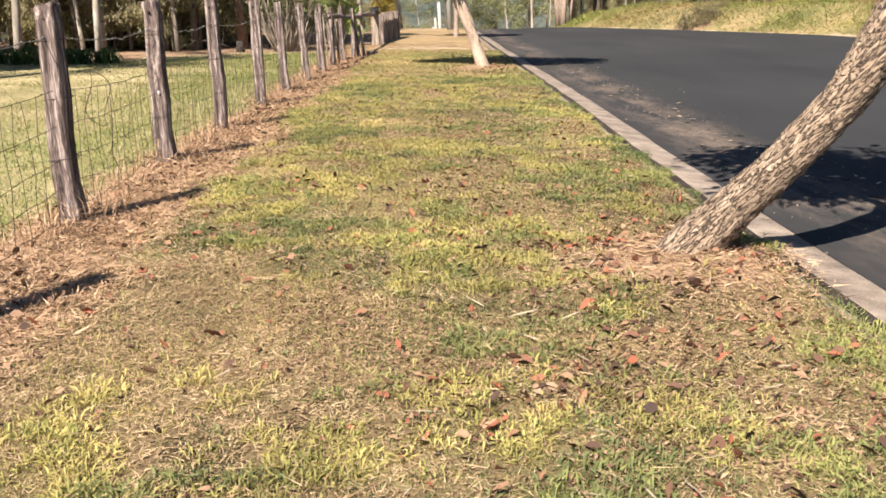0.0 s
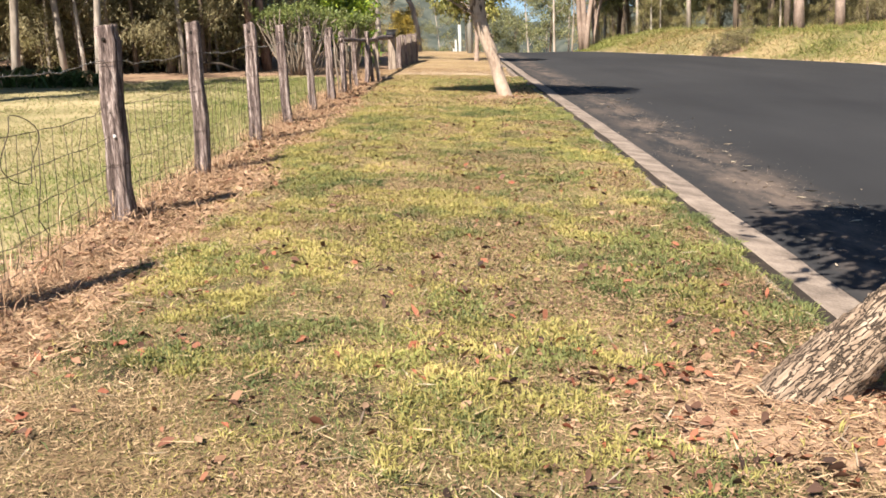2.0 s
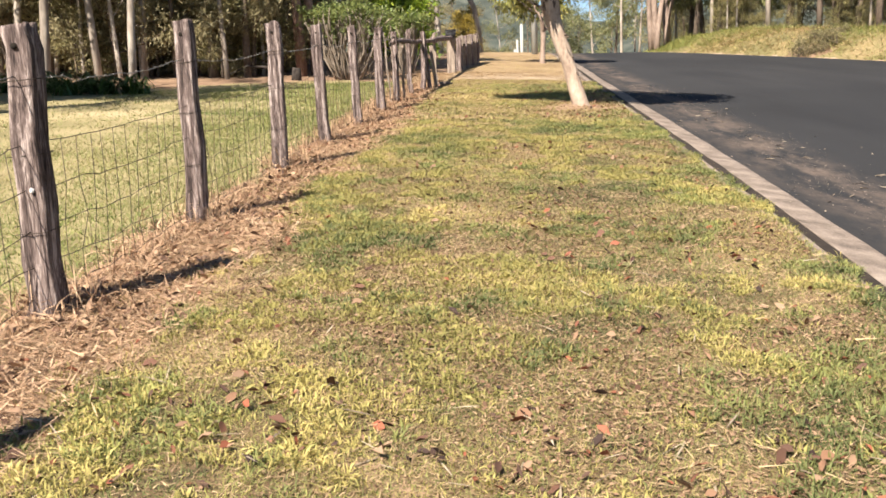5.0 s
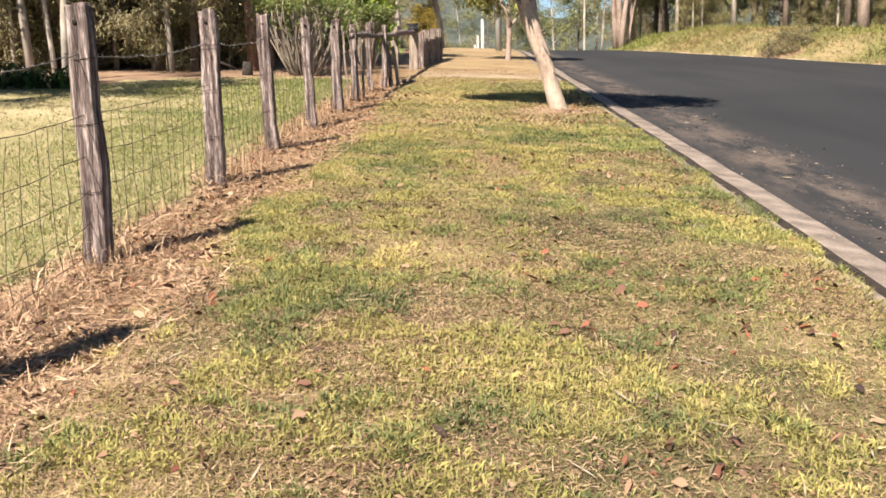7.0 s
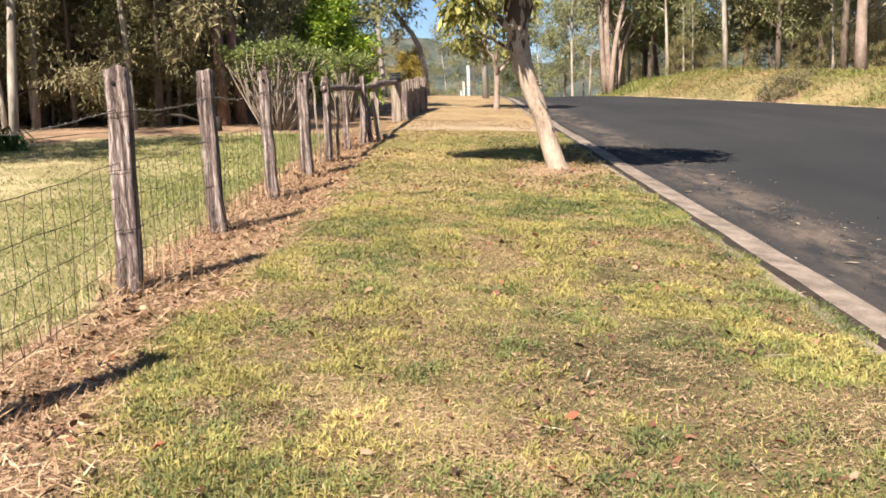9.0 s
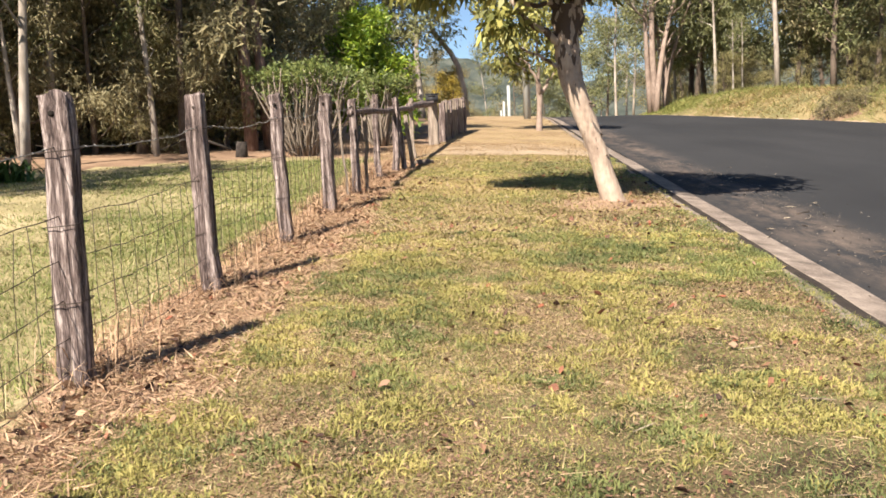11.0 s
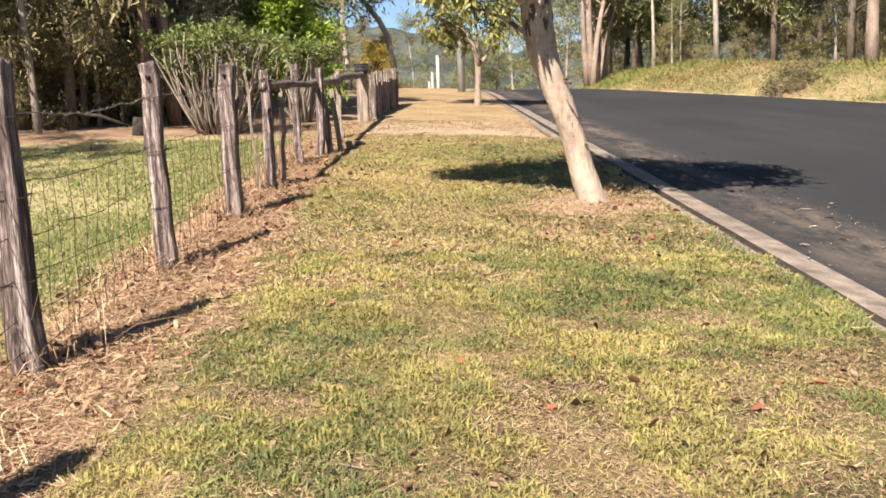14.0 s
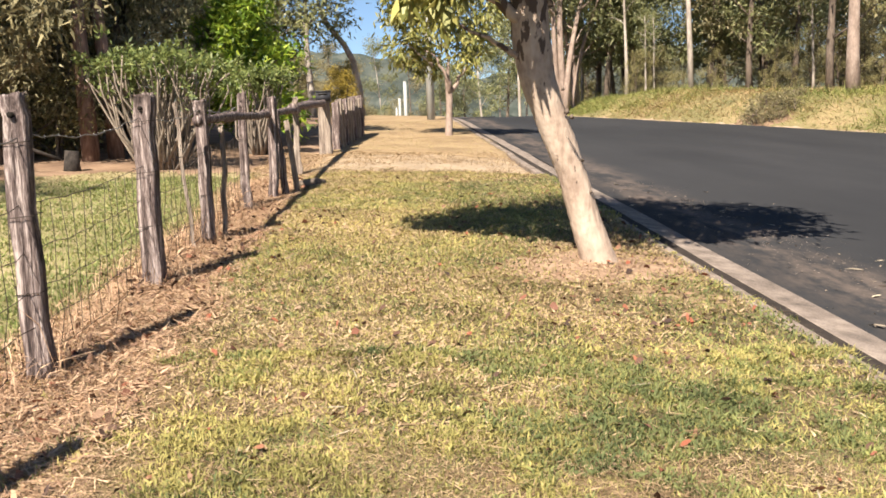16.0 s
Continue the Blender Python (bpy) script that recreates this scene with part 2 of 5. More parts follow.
def dusty(m, x0, x1, color, most):
    """Sandy wash over a surface between two lines along the street, broken up by long streaks."""
    n, l = m.node_tree.nodes, m.node_tree.links
    b = n["Principled BSDF"]
    old = b.inputs["Base Color"].links[0].from_socket
    geo = n.new("ShaderNodeNewGeometry")
    sep = n.new("ShaderNodeSeparateXYZ")
    l.new(geo.outputs["Position"], sep.inputs[0])
    rise = n.new("ShaderNodeMapRange")
    rise.interpolation_type = "SMOOTHSTEP"
    for key, v in (("From Min", x0), ("From Max", (x0 + x1) / 2), ("To Min", 0.0), ("To Max", 1.0)):
        rise.inputs[key].default_value = v
    fall = n.new("ShaderNodeMapRange")
    fall.interpolation_type = "SMOOTHSTEP"
    for key, v in (("From Min", (x0 + x1) / 2), ("From Max", x1), ("To Min", 1.0), ("To Max", 0.0)):
        fall.inputs[key].default_value = v
    l.new(sep.outputs["X"], rise.inputs["Value"])
    l.new(sep.outputs["X"], fall.inputs["Value"])
    mp = n.new("ShaderNodeMapping")
    mp.inputs["Scale"].default_value = (1.0, 0.35, 1.0)
    l.new(geo.outputs["Position"], mp.inputs["Vector"])
    tex = n.new("ShaderNodeTexNoise")
    tex.inputs["Scale"].default_value = 2.6
    tex.inputs["Detail"].default_value = 9
    tex.inputs["Roughness"].default_value = 0.72
    l.new(mp.outputs[0], tex.inputs["Vector"])
    cut = n.new("ShaderNodeMapRange")
    for key, v in (("From Min", 0.42), ("From Max", 0.72), ("To Min", 0.0), ("To Max", most)):
        cut.inputs[key].default_value = v
    l.new(tex.outputs["Fac"], cut.inputs["Value"])
    m1 = n.new("ShaderNodeMath")
    m1.operation = "MULTIPLY"
    m2 = n.new("ShaderNodeMath")
    m2.operation = "MULTIPLY"
    l.new(rise.outputs[0], m1.inputs[0])
    l.new(fall.outputs[0], m1.inputs[1])
    l.new(m1.outputs[0], m2.inputs[0])
    l.new(cut.outputs[0], m2.inputs[1])
    mix = n.new("ShaderNodeMix")
    mix.data_type = "RGBA"
    l.new(m2.outputs[0], mix.inputs[0])
    l.new(old, mix.inputs[6])
    mix.inputs[7].default_value = (*color, 1)
    l.new(mix.outputs[2], b.inputs["Base Color"])


dusty(M["asphalt"], 2.28, 3.7, (0.20, 0.15, 0.12), 0.85)
dusty(M["concrete"], 2.2, 3.0, (0.05, 0.045, 0.042), 0.5)


def plated(name, colors, crack, across, drawn, lean, width, depth):
    """Bark broken into plates along a leaning axis: dark cracks between cells, each plate with a tone of its own."""
    m = mat(name, colors, across * 0.7, 0.92, 0.0, fine=90, contrast=1.2, axis=(lean, drawn))
    n, l = m.node_tree.nodes, m.node_tree.links
    b = n["Principled BSDF"]
    old = b.inputs["Base Color"].links[0].from_socket
    mp = next(k for k in n if k.bl_idname == "ShaderNodeMapping")
    warp = n.new("ShaderNodeTexNoise")
    warp.inputs["Scale"].default_value = across * 0.8
    l.new(mp.outputs[0], warp.inputs["Vector"])
    push = n.new("ShaderNodeVectorMath")
    push.operation = "MULTIPLY_ADD"
    push.inputs[1].default_value = (2.4 / across,) * 3
    l.new(warp.outputs["Color"], push.inputs[0])
    l.new(mp.outputs[0], push.inputs[2])
    edge = n.new("ShaderNodeTexVoronoi")
    edge.feature = "DISTANCE_TO_EDGE"
    cell = n.new("ShaderNodeTexVoronoi")
    for v in (edge, cell):
        v.inputs["Scale"].default_value = across
        l.new(push.outputs[0], v.inputs["Vector"])
    rise = n.new("ShaderNodeMapRange")
    rise.interpolation_type = "SMOOTHSTEP"
    rise.inputs["From Max"].default_value = width
    l.new(edge.outputs["Distance"], rise.inputs["Value"])
    tone = n.new("ShaderNodeHueSaturation")
    shade = n.new("ShaderNodeMapRange")
    shade.inputs["To Min"].default_value, shade.inputs["To Max"].default_value = 0.78, 1.12
    l.new(cell.outputs["Color"], shade.inputs["Value"])
    l.new(shade.outputs[0], tone.inputs["Value"])
    l.new(old, tone.inputs["Color"])
    mix = n.new("ShaderNodeMix")
    mix.data_type = "RGBA"
    l.new(rise.outputs[0], mix.inputs[0])
    mix.inputs[6].default_value = (*crack, 1)
    l.new(tone.outputs[0], mix.inputs[7])
    l.new(mix.outputs[2], b.inputs["Base Color"])
    grain = [k for k in n if k.bl_idname == "ShaderNodeTexNoise"][1]
    sum_ = n.new("ShaderNodeMath")
    sum_.operation = "MULTIPLY_ADD"
    sum_.inputs[1].default_value = 0.35
    l.new(grain.outputs["Fac"], sum_.inputs[0])
    l.new(rise.outputs[0], sum_.inputs[2])
    bp = n.new("ShaderNodeBump")
    bp.inputs["Strength"].default_value, bp.inputs["Distance"].default_value = 1.0, depth
    l.new(sum_.outputs[0], bp.inputs["Height"])
    l.new(bp.outputs[0], b.inputs["Normal"])
    return m


M["rough_bark"] = plated("flaky_bark", [(0.11, 0.075, 0.055), (0.25, 0.18, 0.13), (0.44, 0.34, 0.26)], (0.05, 0.036, 0.027), 46.0, 6.5, 48.6, 0.12, 0.014)


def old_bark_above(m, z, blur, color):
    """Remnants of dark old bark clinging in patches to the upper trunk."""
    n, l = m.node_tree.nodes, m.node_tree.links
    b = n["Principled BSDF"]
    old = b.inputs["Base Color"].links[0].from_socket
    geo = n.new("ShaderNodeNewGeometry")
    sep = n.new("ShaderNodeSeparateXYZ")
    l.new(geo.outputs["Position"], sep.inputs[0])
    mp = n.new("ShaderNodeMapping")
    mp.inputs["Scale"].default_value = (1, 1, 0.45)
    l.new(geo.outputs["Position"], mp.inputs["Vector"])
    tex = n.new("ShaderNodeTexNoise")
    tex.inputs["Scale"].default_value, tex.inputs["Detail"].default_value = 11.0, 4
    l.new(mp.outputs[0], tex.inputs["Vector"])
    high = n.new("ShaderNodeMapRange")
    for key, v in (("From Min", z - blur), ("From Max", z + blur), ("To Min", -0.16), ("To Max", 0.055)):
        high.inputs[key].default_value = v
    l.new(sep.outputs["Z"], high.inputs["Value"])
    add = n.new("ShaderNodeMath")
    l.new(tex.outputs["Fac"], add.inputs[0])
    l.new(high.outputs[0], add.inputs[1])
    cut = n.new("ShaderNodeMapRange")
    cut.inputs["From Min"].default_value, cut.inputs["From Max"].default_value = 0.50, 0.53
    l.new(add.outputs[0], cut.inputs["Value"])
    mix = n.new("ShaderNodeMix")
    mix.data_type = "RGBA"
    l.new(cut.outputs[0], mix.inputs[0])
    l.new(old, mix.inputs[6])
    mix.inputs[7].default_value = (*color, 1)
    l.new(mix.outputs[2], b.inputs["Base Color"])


M["shedding_bark"] = mat("shedding_bark", [(0.17, 0.112, 0.083), (0.355, 0.27, 0.21), (0.48, 0.385, 0.31)], 6.0, 0.85, 0.8, stretch=(1, 1, 0.5), fine=30, dist=0.03)
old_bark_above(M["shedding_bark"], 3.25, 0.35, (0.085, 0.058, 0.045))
# soil colour taken near black: the kerb face's shade is put into it
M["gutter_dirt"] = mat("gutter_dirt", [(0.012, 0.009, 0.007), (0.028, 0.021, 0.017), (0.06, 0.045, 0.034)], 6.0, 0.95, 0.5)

# ---- mesh helpers ----
def mesh_from(name, v, quads=(), tris=(), smooth=False):
    """One mesh from arrays of points, four-sided and three-sided faces."""
    me = bpy.data.meshes.new(name)
    v = np.asarray(v, dtype=np.float32)
    quads = np.asarray(quads, dtype=np.int32).reshape(-1, 4)
    tris = np.asarray(tris, dtype=np.int32).reshape(-1, 3)
    me.vertices.add(len(v))
    me.vertices.foreach_set("co", v.ravel())
    loops = np.concatenate([quads.ravel(), tris.ravel()])
    me.loops.add(len(loops))
    me.loops.foreach_set("vertex_index", loops)
    me.polygons.add(len(quads) + len(tris))
    starts = np.concatenate([np.arange(len(quads)) * 4, 4 * len(quads) + np.arange(len(tris)) * 3]).astype(np.int32)
    me.polygons.foreach_set("loop_start", starts)
    if smooth:
        me.polygons.foreach_set("use_smooth", np.ones(len(starts), dtype=bool))
    me.update(calc_edges=True)
    return me


def part(name, me, material, parent=None, label=""):
    """Links a mesh (or a bmesh) as one object, under a thing or a part."""
    if isinstance(me, bmesh.types.BMesh):
        bm, me = me, bpy.data.meshes.new(name)
        bm.to_mesh(me)
        bm.free()
    if material and not me.materials:
        me.materials.append(material)
    ob = new(name, me)
    if parent:
        ob.parent = parent
    if label:
        ob["label"] = label
    return ob


def thing(name, m, label, category, group="", kind=""):
    ob = new(name)
    ob.empty_display_size = 0.2
    ob.matrix_basis = m
    return tagged(ob, label, category, group, kind)


class Shape:
    """Gathers tubes, boxes and leaves into one mesh."""

    def __init__(self):
        self.v, self.q, self.t, self.n = [], [], [], 0

    def add(self, v, q=(), t=()):
        v = np.asarray(v, float)
        if len(q):
            self.q.append(np.asarray(q) + self.n)
        if len(t):
            self.t.append(np.asarray(t) + self.n)
        self.v.append(v)
        self.n += len(v)

    def tube(self, pts, radii, sides=8, rough=0.0, seed=0):
        r = np.random.default_rng(seed)
        pts = np.asarray(pts, float)
        radii = np.broadcast_to(np.asarray(radii, float), (len(pts),))
        way = np.gradient(pts, axis=0)
        way /= np.linalg.norm(way, axis=1)[:, None] + 1e-9
        ref = np.array([0.0, 1.0, 0.0]) if abs(way[0][2]) > 0.6 else np.array([0.0, 0.0, 1.0])
        a = np.cross(way, ref)
        a /= np.linalg.norm(a, axis=1)[:, None] + 1e-9
        b = np.cross(way, a)
        ang = np.arange(sides) * 2 * np.pi / sides
        rr = radii[:, None] * (1 + rough * r.normal(size=(len(pts), sides)))
        ring = pts[:, None, :] + rr[..., None] * (np.cos(ang)[None, :, None] * a[:, None, :] + np.sin(ang)[None, :, None] * b[:, None, :])
        v = np.concatenate([ring.reshape(-1, 3), pts[:1], pts[-1:]])
        i, j = np.meshgrid(np.arange(len(pts) - 1), np.arange(sides), indexing="ij")
        k = (j + 1) % sides
        q = np.stack([i * sides + j, (i + 1) * sides + j, (i + 1) * sides + k, i * sides + k], -1).reshape(-1, 4)
        e, m = len(pts) * sides, (len(pts) - 1) * sides
        s = np.arange(sides)
        t = np.concatenate([np.stack([np.full(sides, e), s, (s + 1) % sides], -1), np.stack([np.full(sides, e + 1), m + (s + 1) % sides, m + s], -1)])
        self.add(v, q, t)
        return self

    def box(self, c, size, m=None, taper=1.0):
        s = np.array([[x, y, z] for z in (-0.5, 0.5) for y in (-0.5, 0.5) for x in (-0.5, 0.5)]) * np.asarray(size, float)
        s[4:, :2] *= taper
        if m is not None:
            s = s @ np.array(m.to_3x3()).T
        self.add(s + np.asarray(c, float), [(0, 2, 3, 1), (4, 5, 7, 6), (0, 1, 5, 4), (2, 6, 7, 3), (0, 4, 6, 2), (1, 3, 7, 5)])
        return self

    def leaves(self, at, length, width, way, r, far=False):
        """Pointed leaves at the given points: way is each leaf's direction; far ones have three corners."""
        n = len(at)
        way = way / (np.linalg.norm(way, axis=1)[:, None] + 1e-9)
        side = np.cross(way, r.normal(size=(n, 3)))
        side /= np.linalg.norm(side, axis=1)[:, None] + 1e-9
        length = np.broadcast_to(length, (n,))[:, None]
        width = np.broadcast_to(width, (n,))[:, None]
        nrm = np.cross(way, side)
        if far:
            v = np.stack([at + side * width / 2, at + way * length, at - side * width / 2], 1).reshape(-1, 3)
            self.add(v, (), np.arange(3 * n).reshape(-1, 3))
            return self
        mid = at + way * length * 0.45 + nrm * length * 0.08
        v = np.stack([at, mid + side * width / 2, at + way * length, mid - side * width / 2], 1).reshape(-1, 3)
        self.add(v, np.arange(4 * n).reshape(-1, 4))
        return self

    def mesh(self, name, smooth=False):
        v = np.concatenate(self.v)
        q = np.concatenate(self.q) if self.q else ()
        t = np.concatenate(self.t) if self.t else ()
        return mesh_from(name, v, q, t, smooth)


_lat = np.random.default_rng(5).random((256, 256))


def field(x, y, scale, shift=0.0):
    """Smooth value noise, 0 to 1, with cells of the given size in metres."""
    u, w = np.asarray(x, float) / scale + 37.7 + shift, np.asarray(y, float) / scale + 11.3 + shift * 1.7
    i, j = np.floor(u).astype(int), np.floor(w).astype(int)
    a, b = u - i, w - j
    a, b = a * a * (3 - 2 * a), b * b * (3 - 2 * b)
    g = lambda p, q: _lat[p % 256, q % 256]
    return (g(i, j) * (1 - a) + g(i + 1, j) * a) * (1 - b) + (g(i, j + 1) * (1 - a) + g(i + 1, j + 1) * a) * b


def smooth01(x):
    x = np.clip(x, 0, 1)
    return x * x * (3 - 2 * x)


# ---- the lie of the land ----
KERB = 2.15          # face of the kerb
DROP = 0.055         # its height
DRIVE = (28.2, 31.3)  # driveway across the verge
YR = np.array([-80, 30, 37, 41, 44, 47, 50, 55, 60, 400.0])
XR = np.array([16.6, 16.6, 15.4, 13.2, 11.6, 9.6, 8.3, 7.2, 6.8, 6.8])


def along(y):
    """Height of the street's crown line: a steady climb to a crest, then down."""
    y = np.asarray(y, float)
    a, b = 45.0, 74.0
    s0, s1 = 0.0796, -0.02
    k = np.clip(y, a, b) - a
    return s0 * np.minimum(y, a) + s0 * k + (s1 - s0) * k * k / (2 * (b - a)) + s1 * np.clip(y - b, 0, 200)


def land(x, y):
    """Height of the ground without kerb and bank."""
    x, y = np.asarray(x, float), np.asarray(y, float)
    return -0.0117 + along(y) - 0.0459 * np.clip(x, -12, 16) - 0.062 * smooth01((-1.0 - x) / 1.1) * smooth01((y - 2) / 10)


def bank(x, y):
    d = np.asarray(x, float) - np.interp(y, YR, XR)
    h = smooth01((d - 0.5) / 4.0) * (0.95 + 0.35 * field(x, y, 5.0)) + 0.25 * smooth01((d - 4) / 20)
    return np.where(d > 0, h, 0.0)


def swing(y):
    """How far the kerb line stands in from its straight run at the near end."""
    return -0.065 * (1 - smooth01((np.asarray(y, float) - 8.5) / 5.5))


def drive_dip(y):
    """1 beside the driveway, 0 away from it."""
    return smooth01((np.asarray(y, float) - DRIVE[0] + 0.7) / 0.7) * (1 - smooth01((np.asarray(y, float) - DRIVE[1]) / 0.7))


def ground_z(x, y):
    x, y = np.asarray(x, float), np.asarray(y, float)
    z = land(x, y) + bank(x, y)
    bumps = (field(x, y, 0.6) - 0.5) * 0.03 + (field(x, y, 0.17, 3) - 0.5) * 0.014
    z = z + np.where(x < KERB - 0.25, bumps, 0)
    verge = np.where((x < KERB - 0.02) & (x > -2.0), -0.08 * drive_dip(y) * smooth01((x - 0.6) / 1.3), 0)
    for tx, ty, r, h in ((1.45, 5.1, 0.55, 0.06), (1.2, 20.4, 0.5, 0.05)):
        z = z + np.where(x < KERB - 0.1, h * np.exp(-((x - tx) ** 2 + (y - ty) ** 2) / r ** 2), 0)
    z = z + np.where((x > -2.9) & (x < -1.6), 0.02 * np.exp(-((x + 2.25) / 0.3) ** 2), 0)
    z = np.where((x > KERB - 0.205) & (x < np.interp(y, YR, XR)), z - DROP - 0.12, z + verge)
    return z


def grid_axis(*runs):
    out = []
    for a, b, s in runs:
        out.append(np.arange(a, b, s))
    return np.concatenate(out + [np.array([runs[-1][1]])])


gx = grid_axis((-700, -100, 60), (-100, -30, 5), (-30, -6, 0.8), (-6, -3, 0.25), (-3, 1.905, 0.0892), (1.905, 1.985, 0.04), (1.985, 2.2, 0.07), (2.2, 8, 0.6), (8, 20, 0.2), (20, 24, 0.5), (24, 60, 3), (60, 700, 60))
gy = grid_axis((-300, -40, 40), (-40, 1, 2), (1, 18, 0.09), (18, 34, 0.16), (34, 60, 0.25), (60, 66, 0.5), (66, 140, 4), (140, 1400, 90))
GX, GY = np.meshgrid(gx, gy, indexing="xy")
nx, ny = len(gx), len(gy)
ii, jj = np.meshgrid(np.arange(nx - 1), np.arange(ny - 1), indexing="xy")
cells = np.stack([jj * nx + ii, jj * nx + ii + 1, (jj + 1) * nx + ii + 1, (jj + 1) * nx + ii], -1).reshape(-1, 4)
ground = part("ground", mesh_from("ground", np.stack([GX, GY, ground_z(GX, GY)], -1).reshape(-1, 3), cells, smooth=True), M["soil"])
for key in ("paddock_soil", "litter_soil", "gold_turf", "drive", "bare_earth", "earth", "bank_soil"):
    ground.data.materials.append(M[key])
CX, CY = (gx[:-1] + gx[1:]) / 2, (gy[:-1] + gy[1:]) / 2
CX, CY = np.meshgrid(CX, CY, indexing="xy")
wob = 0.5 * (field(CX, CY, 0.5) - 0.5) + 0.3 * (field(CX, CY, 0.2, 4) - 0.5)
zone = np.zeros(CX.shape, np.int32)
zone[CX + wob * 0.8 < -2.62] = 1
zone[(CX < -2.3) & (CY + wob * 2 > np.clip(28.0 + (CX + 5), 24.0, 28.2))] = 2
zone[(CX > -2.3) & (CX < KERB) & (CY > DRIVE[1])] = 3
zone[(CX > -2.0) & (CX < KERB) & (CY + wob > DRIVE[0]) & (CY + wob < DRIVE[1])] = 4
zone[np.abs(CX + 2.1) < 0.42 + 0.6 * wob] = 5
zone[(CX < -2.3) & (CY > 28.2)] = 2
zone[((CX - 1.5) / 0.62) ** 2 + ((CY - 4.95) / 0.5) ** 2 + wob < 1] = 5
zone[((CX - 1.2) / 0.85) ** 2 + ((CY - 20.25) / 0.55) ** 2 + wob < 1] = 5
zone[CX > np.interp(CY, YR, XR)] = 6
zone[(CX > np.interp(CY, YR, XR) + 0.9 + 0.7 * wob)] = 7
zone[((CX - 12.5) / 0.9) ** 2 + ((CY - 45.0) / 0.9) ** 2 + wob < 1] = 2
zone[(CX > np.interp(CY, YR, XR) + 9) | (CY > 150) | (CX < -60)] = 2
ground.data.polygons.foreach_set("material_index", zone.ravel())
tagged(ground, "sloping ground of dry thatch, soil and mown grass", "ground", kind="structure")

# road
ry = grid_axis((-60, 0, 6), (0, 70, 1.0), (70, 400, 15))
ru = np.array([0, 0.02, 0.06, 0.12, 0.2, 0.35, 0.5, 0.65, 0.8, 0.92, 1.0])
RX = (KERB + 0.28) + swing(ry)[:, None] * (1 - ru[None, :]) + (np.interp(ry, YR, XR)[:, None] + 0.25 * (field(ry * 0, ry, 1.2)[:, None] - 0.5) - KERB - 0.28) * ru[None, :]
RY = np.repeat(ry[:, None], len(ru), 1)
RZ = land(RX, RY) - DROP + 0.012 + 0.03 * np.sin(np.pi * ru)[None, :] + 0.1 * smooth01((ru[None, :] - 0.5) / 0.5)
n1, n0 = len(ru), len(ry)
ii, jj = np.meshgrid(np.arange(n1 - 1), np.arange(n0 - 1), indexing="xy")
road = part("road", mesh_from("road", np.stack([RX, RY, RZ], -1).reshape(-1, 3), np.stack([jj * n1 + ii, jj * n1 + ii + 1, (jj + 1) * n1 + ii + 1, (jj + 1) * n1 + ii], -1).reshape(-1, 4), smooth=True), M["asphalt"])
tagged(road, "dark freshly sealed asphalt road climbing to a crest", "road", kind="structure")

# ---- kerb and gutter: cast concrete lengths with joints ----
kerb = thing("kerb", Matrix.Identity(4), "grey concrete kerb and gutter half overgrown by grass", "kerb", kind="structure")
KP = ((-0.23, -0.14), (-0.215, -0.02), (-0.195, 0.000), (-0.115, 0.002), (-0.105, -0.006), (-0.098, -0.03), (0.000, -0.03), (0.006, -0.016), (0.016, -0.012), (0.15, -0.026), (0.29, -DROP + 0.014), (0.30, -DROP - 0.1))
y0 = -6.0
k = 0
while y0 < 62:
    length = 2.45
    ys = np.linspace(y0 + 0.006, y0 + length - 0.006, 6)
    v = []
    for y in ys:
        d = float(drive_dip(y))
        wob = 0.03 * (float(field(0.3, y, 0.9)) - 0.5)
        for px, pz in KP:
            zz = pz - 0.02 * d
            v.append((KERB + px + wob + float(swing(y)), y, float(land(KERB, y)) + zz - 0.0459 * px))
    n = len(KP)
    q = [(a * n + b, (a + 1) * n + b, (a + 1) * n + b + 1, a * n + b + 1) for a in range(5) for b in range(n - 1)]
    bm = bmesh.new()
    vs = [bm.verts.new(p) for p in v]
    for f in q:
        bm.faces.new([vs[i] for i in f])
    bm.faces.new(vs[:n])
    bm.faces.new(vs[-n:][::-1])
    bmesh.ops.recalc_face_normals(bm, faces=bm.faces)
    part("kerb_length", bm, M["concrete"], kerb)
    y0 += length
# strip filling the kerb groove: dirt, with the face's shadow painted in
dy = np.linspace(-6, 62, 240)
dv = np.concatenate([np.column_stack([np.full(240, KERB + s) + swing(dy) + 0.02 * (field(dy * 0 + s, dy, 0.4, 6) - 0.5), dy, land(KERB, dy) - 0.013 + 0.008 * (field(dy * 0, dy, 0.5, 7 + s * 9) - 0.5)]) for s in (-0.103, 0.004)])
di = np.arange(239)
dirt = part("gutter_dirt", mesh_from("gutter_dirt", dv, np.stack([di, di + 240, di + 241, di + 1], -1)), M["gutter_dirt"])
tagged(dirt, "damp dirt and painted kerb-face shade in the joint of the kerb", "dirt", kind="stuff")


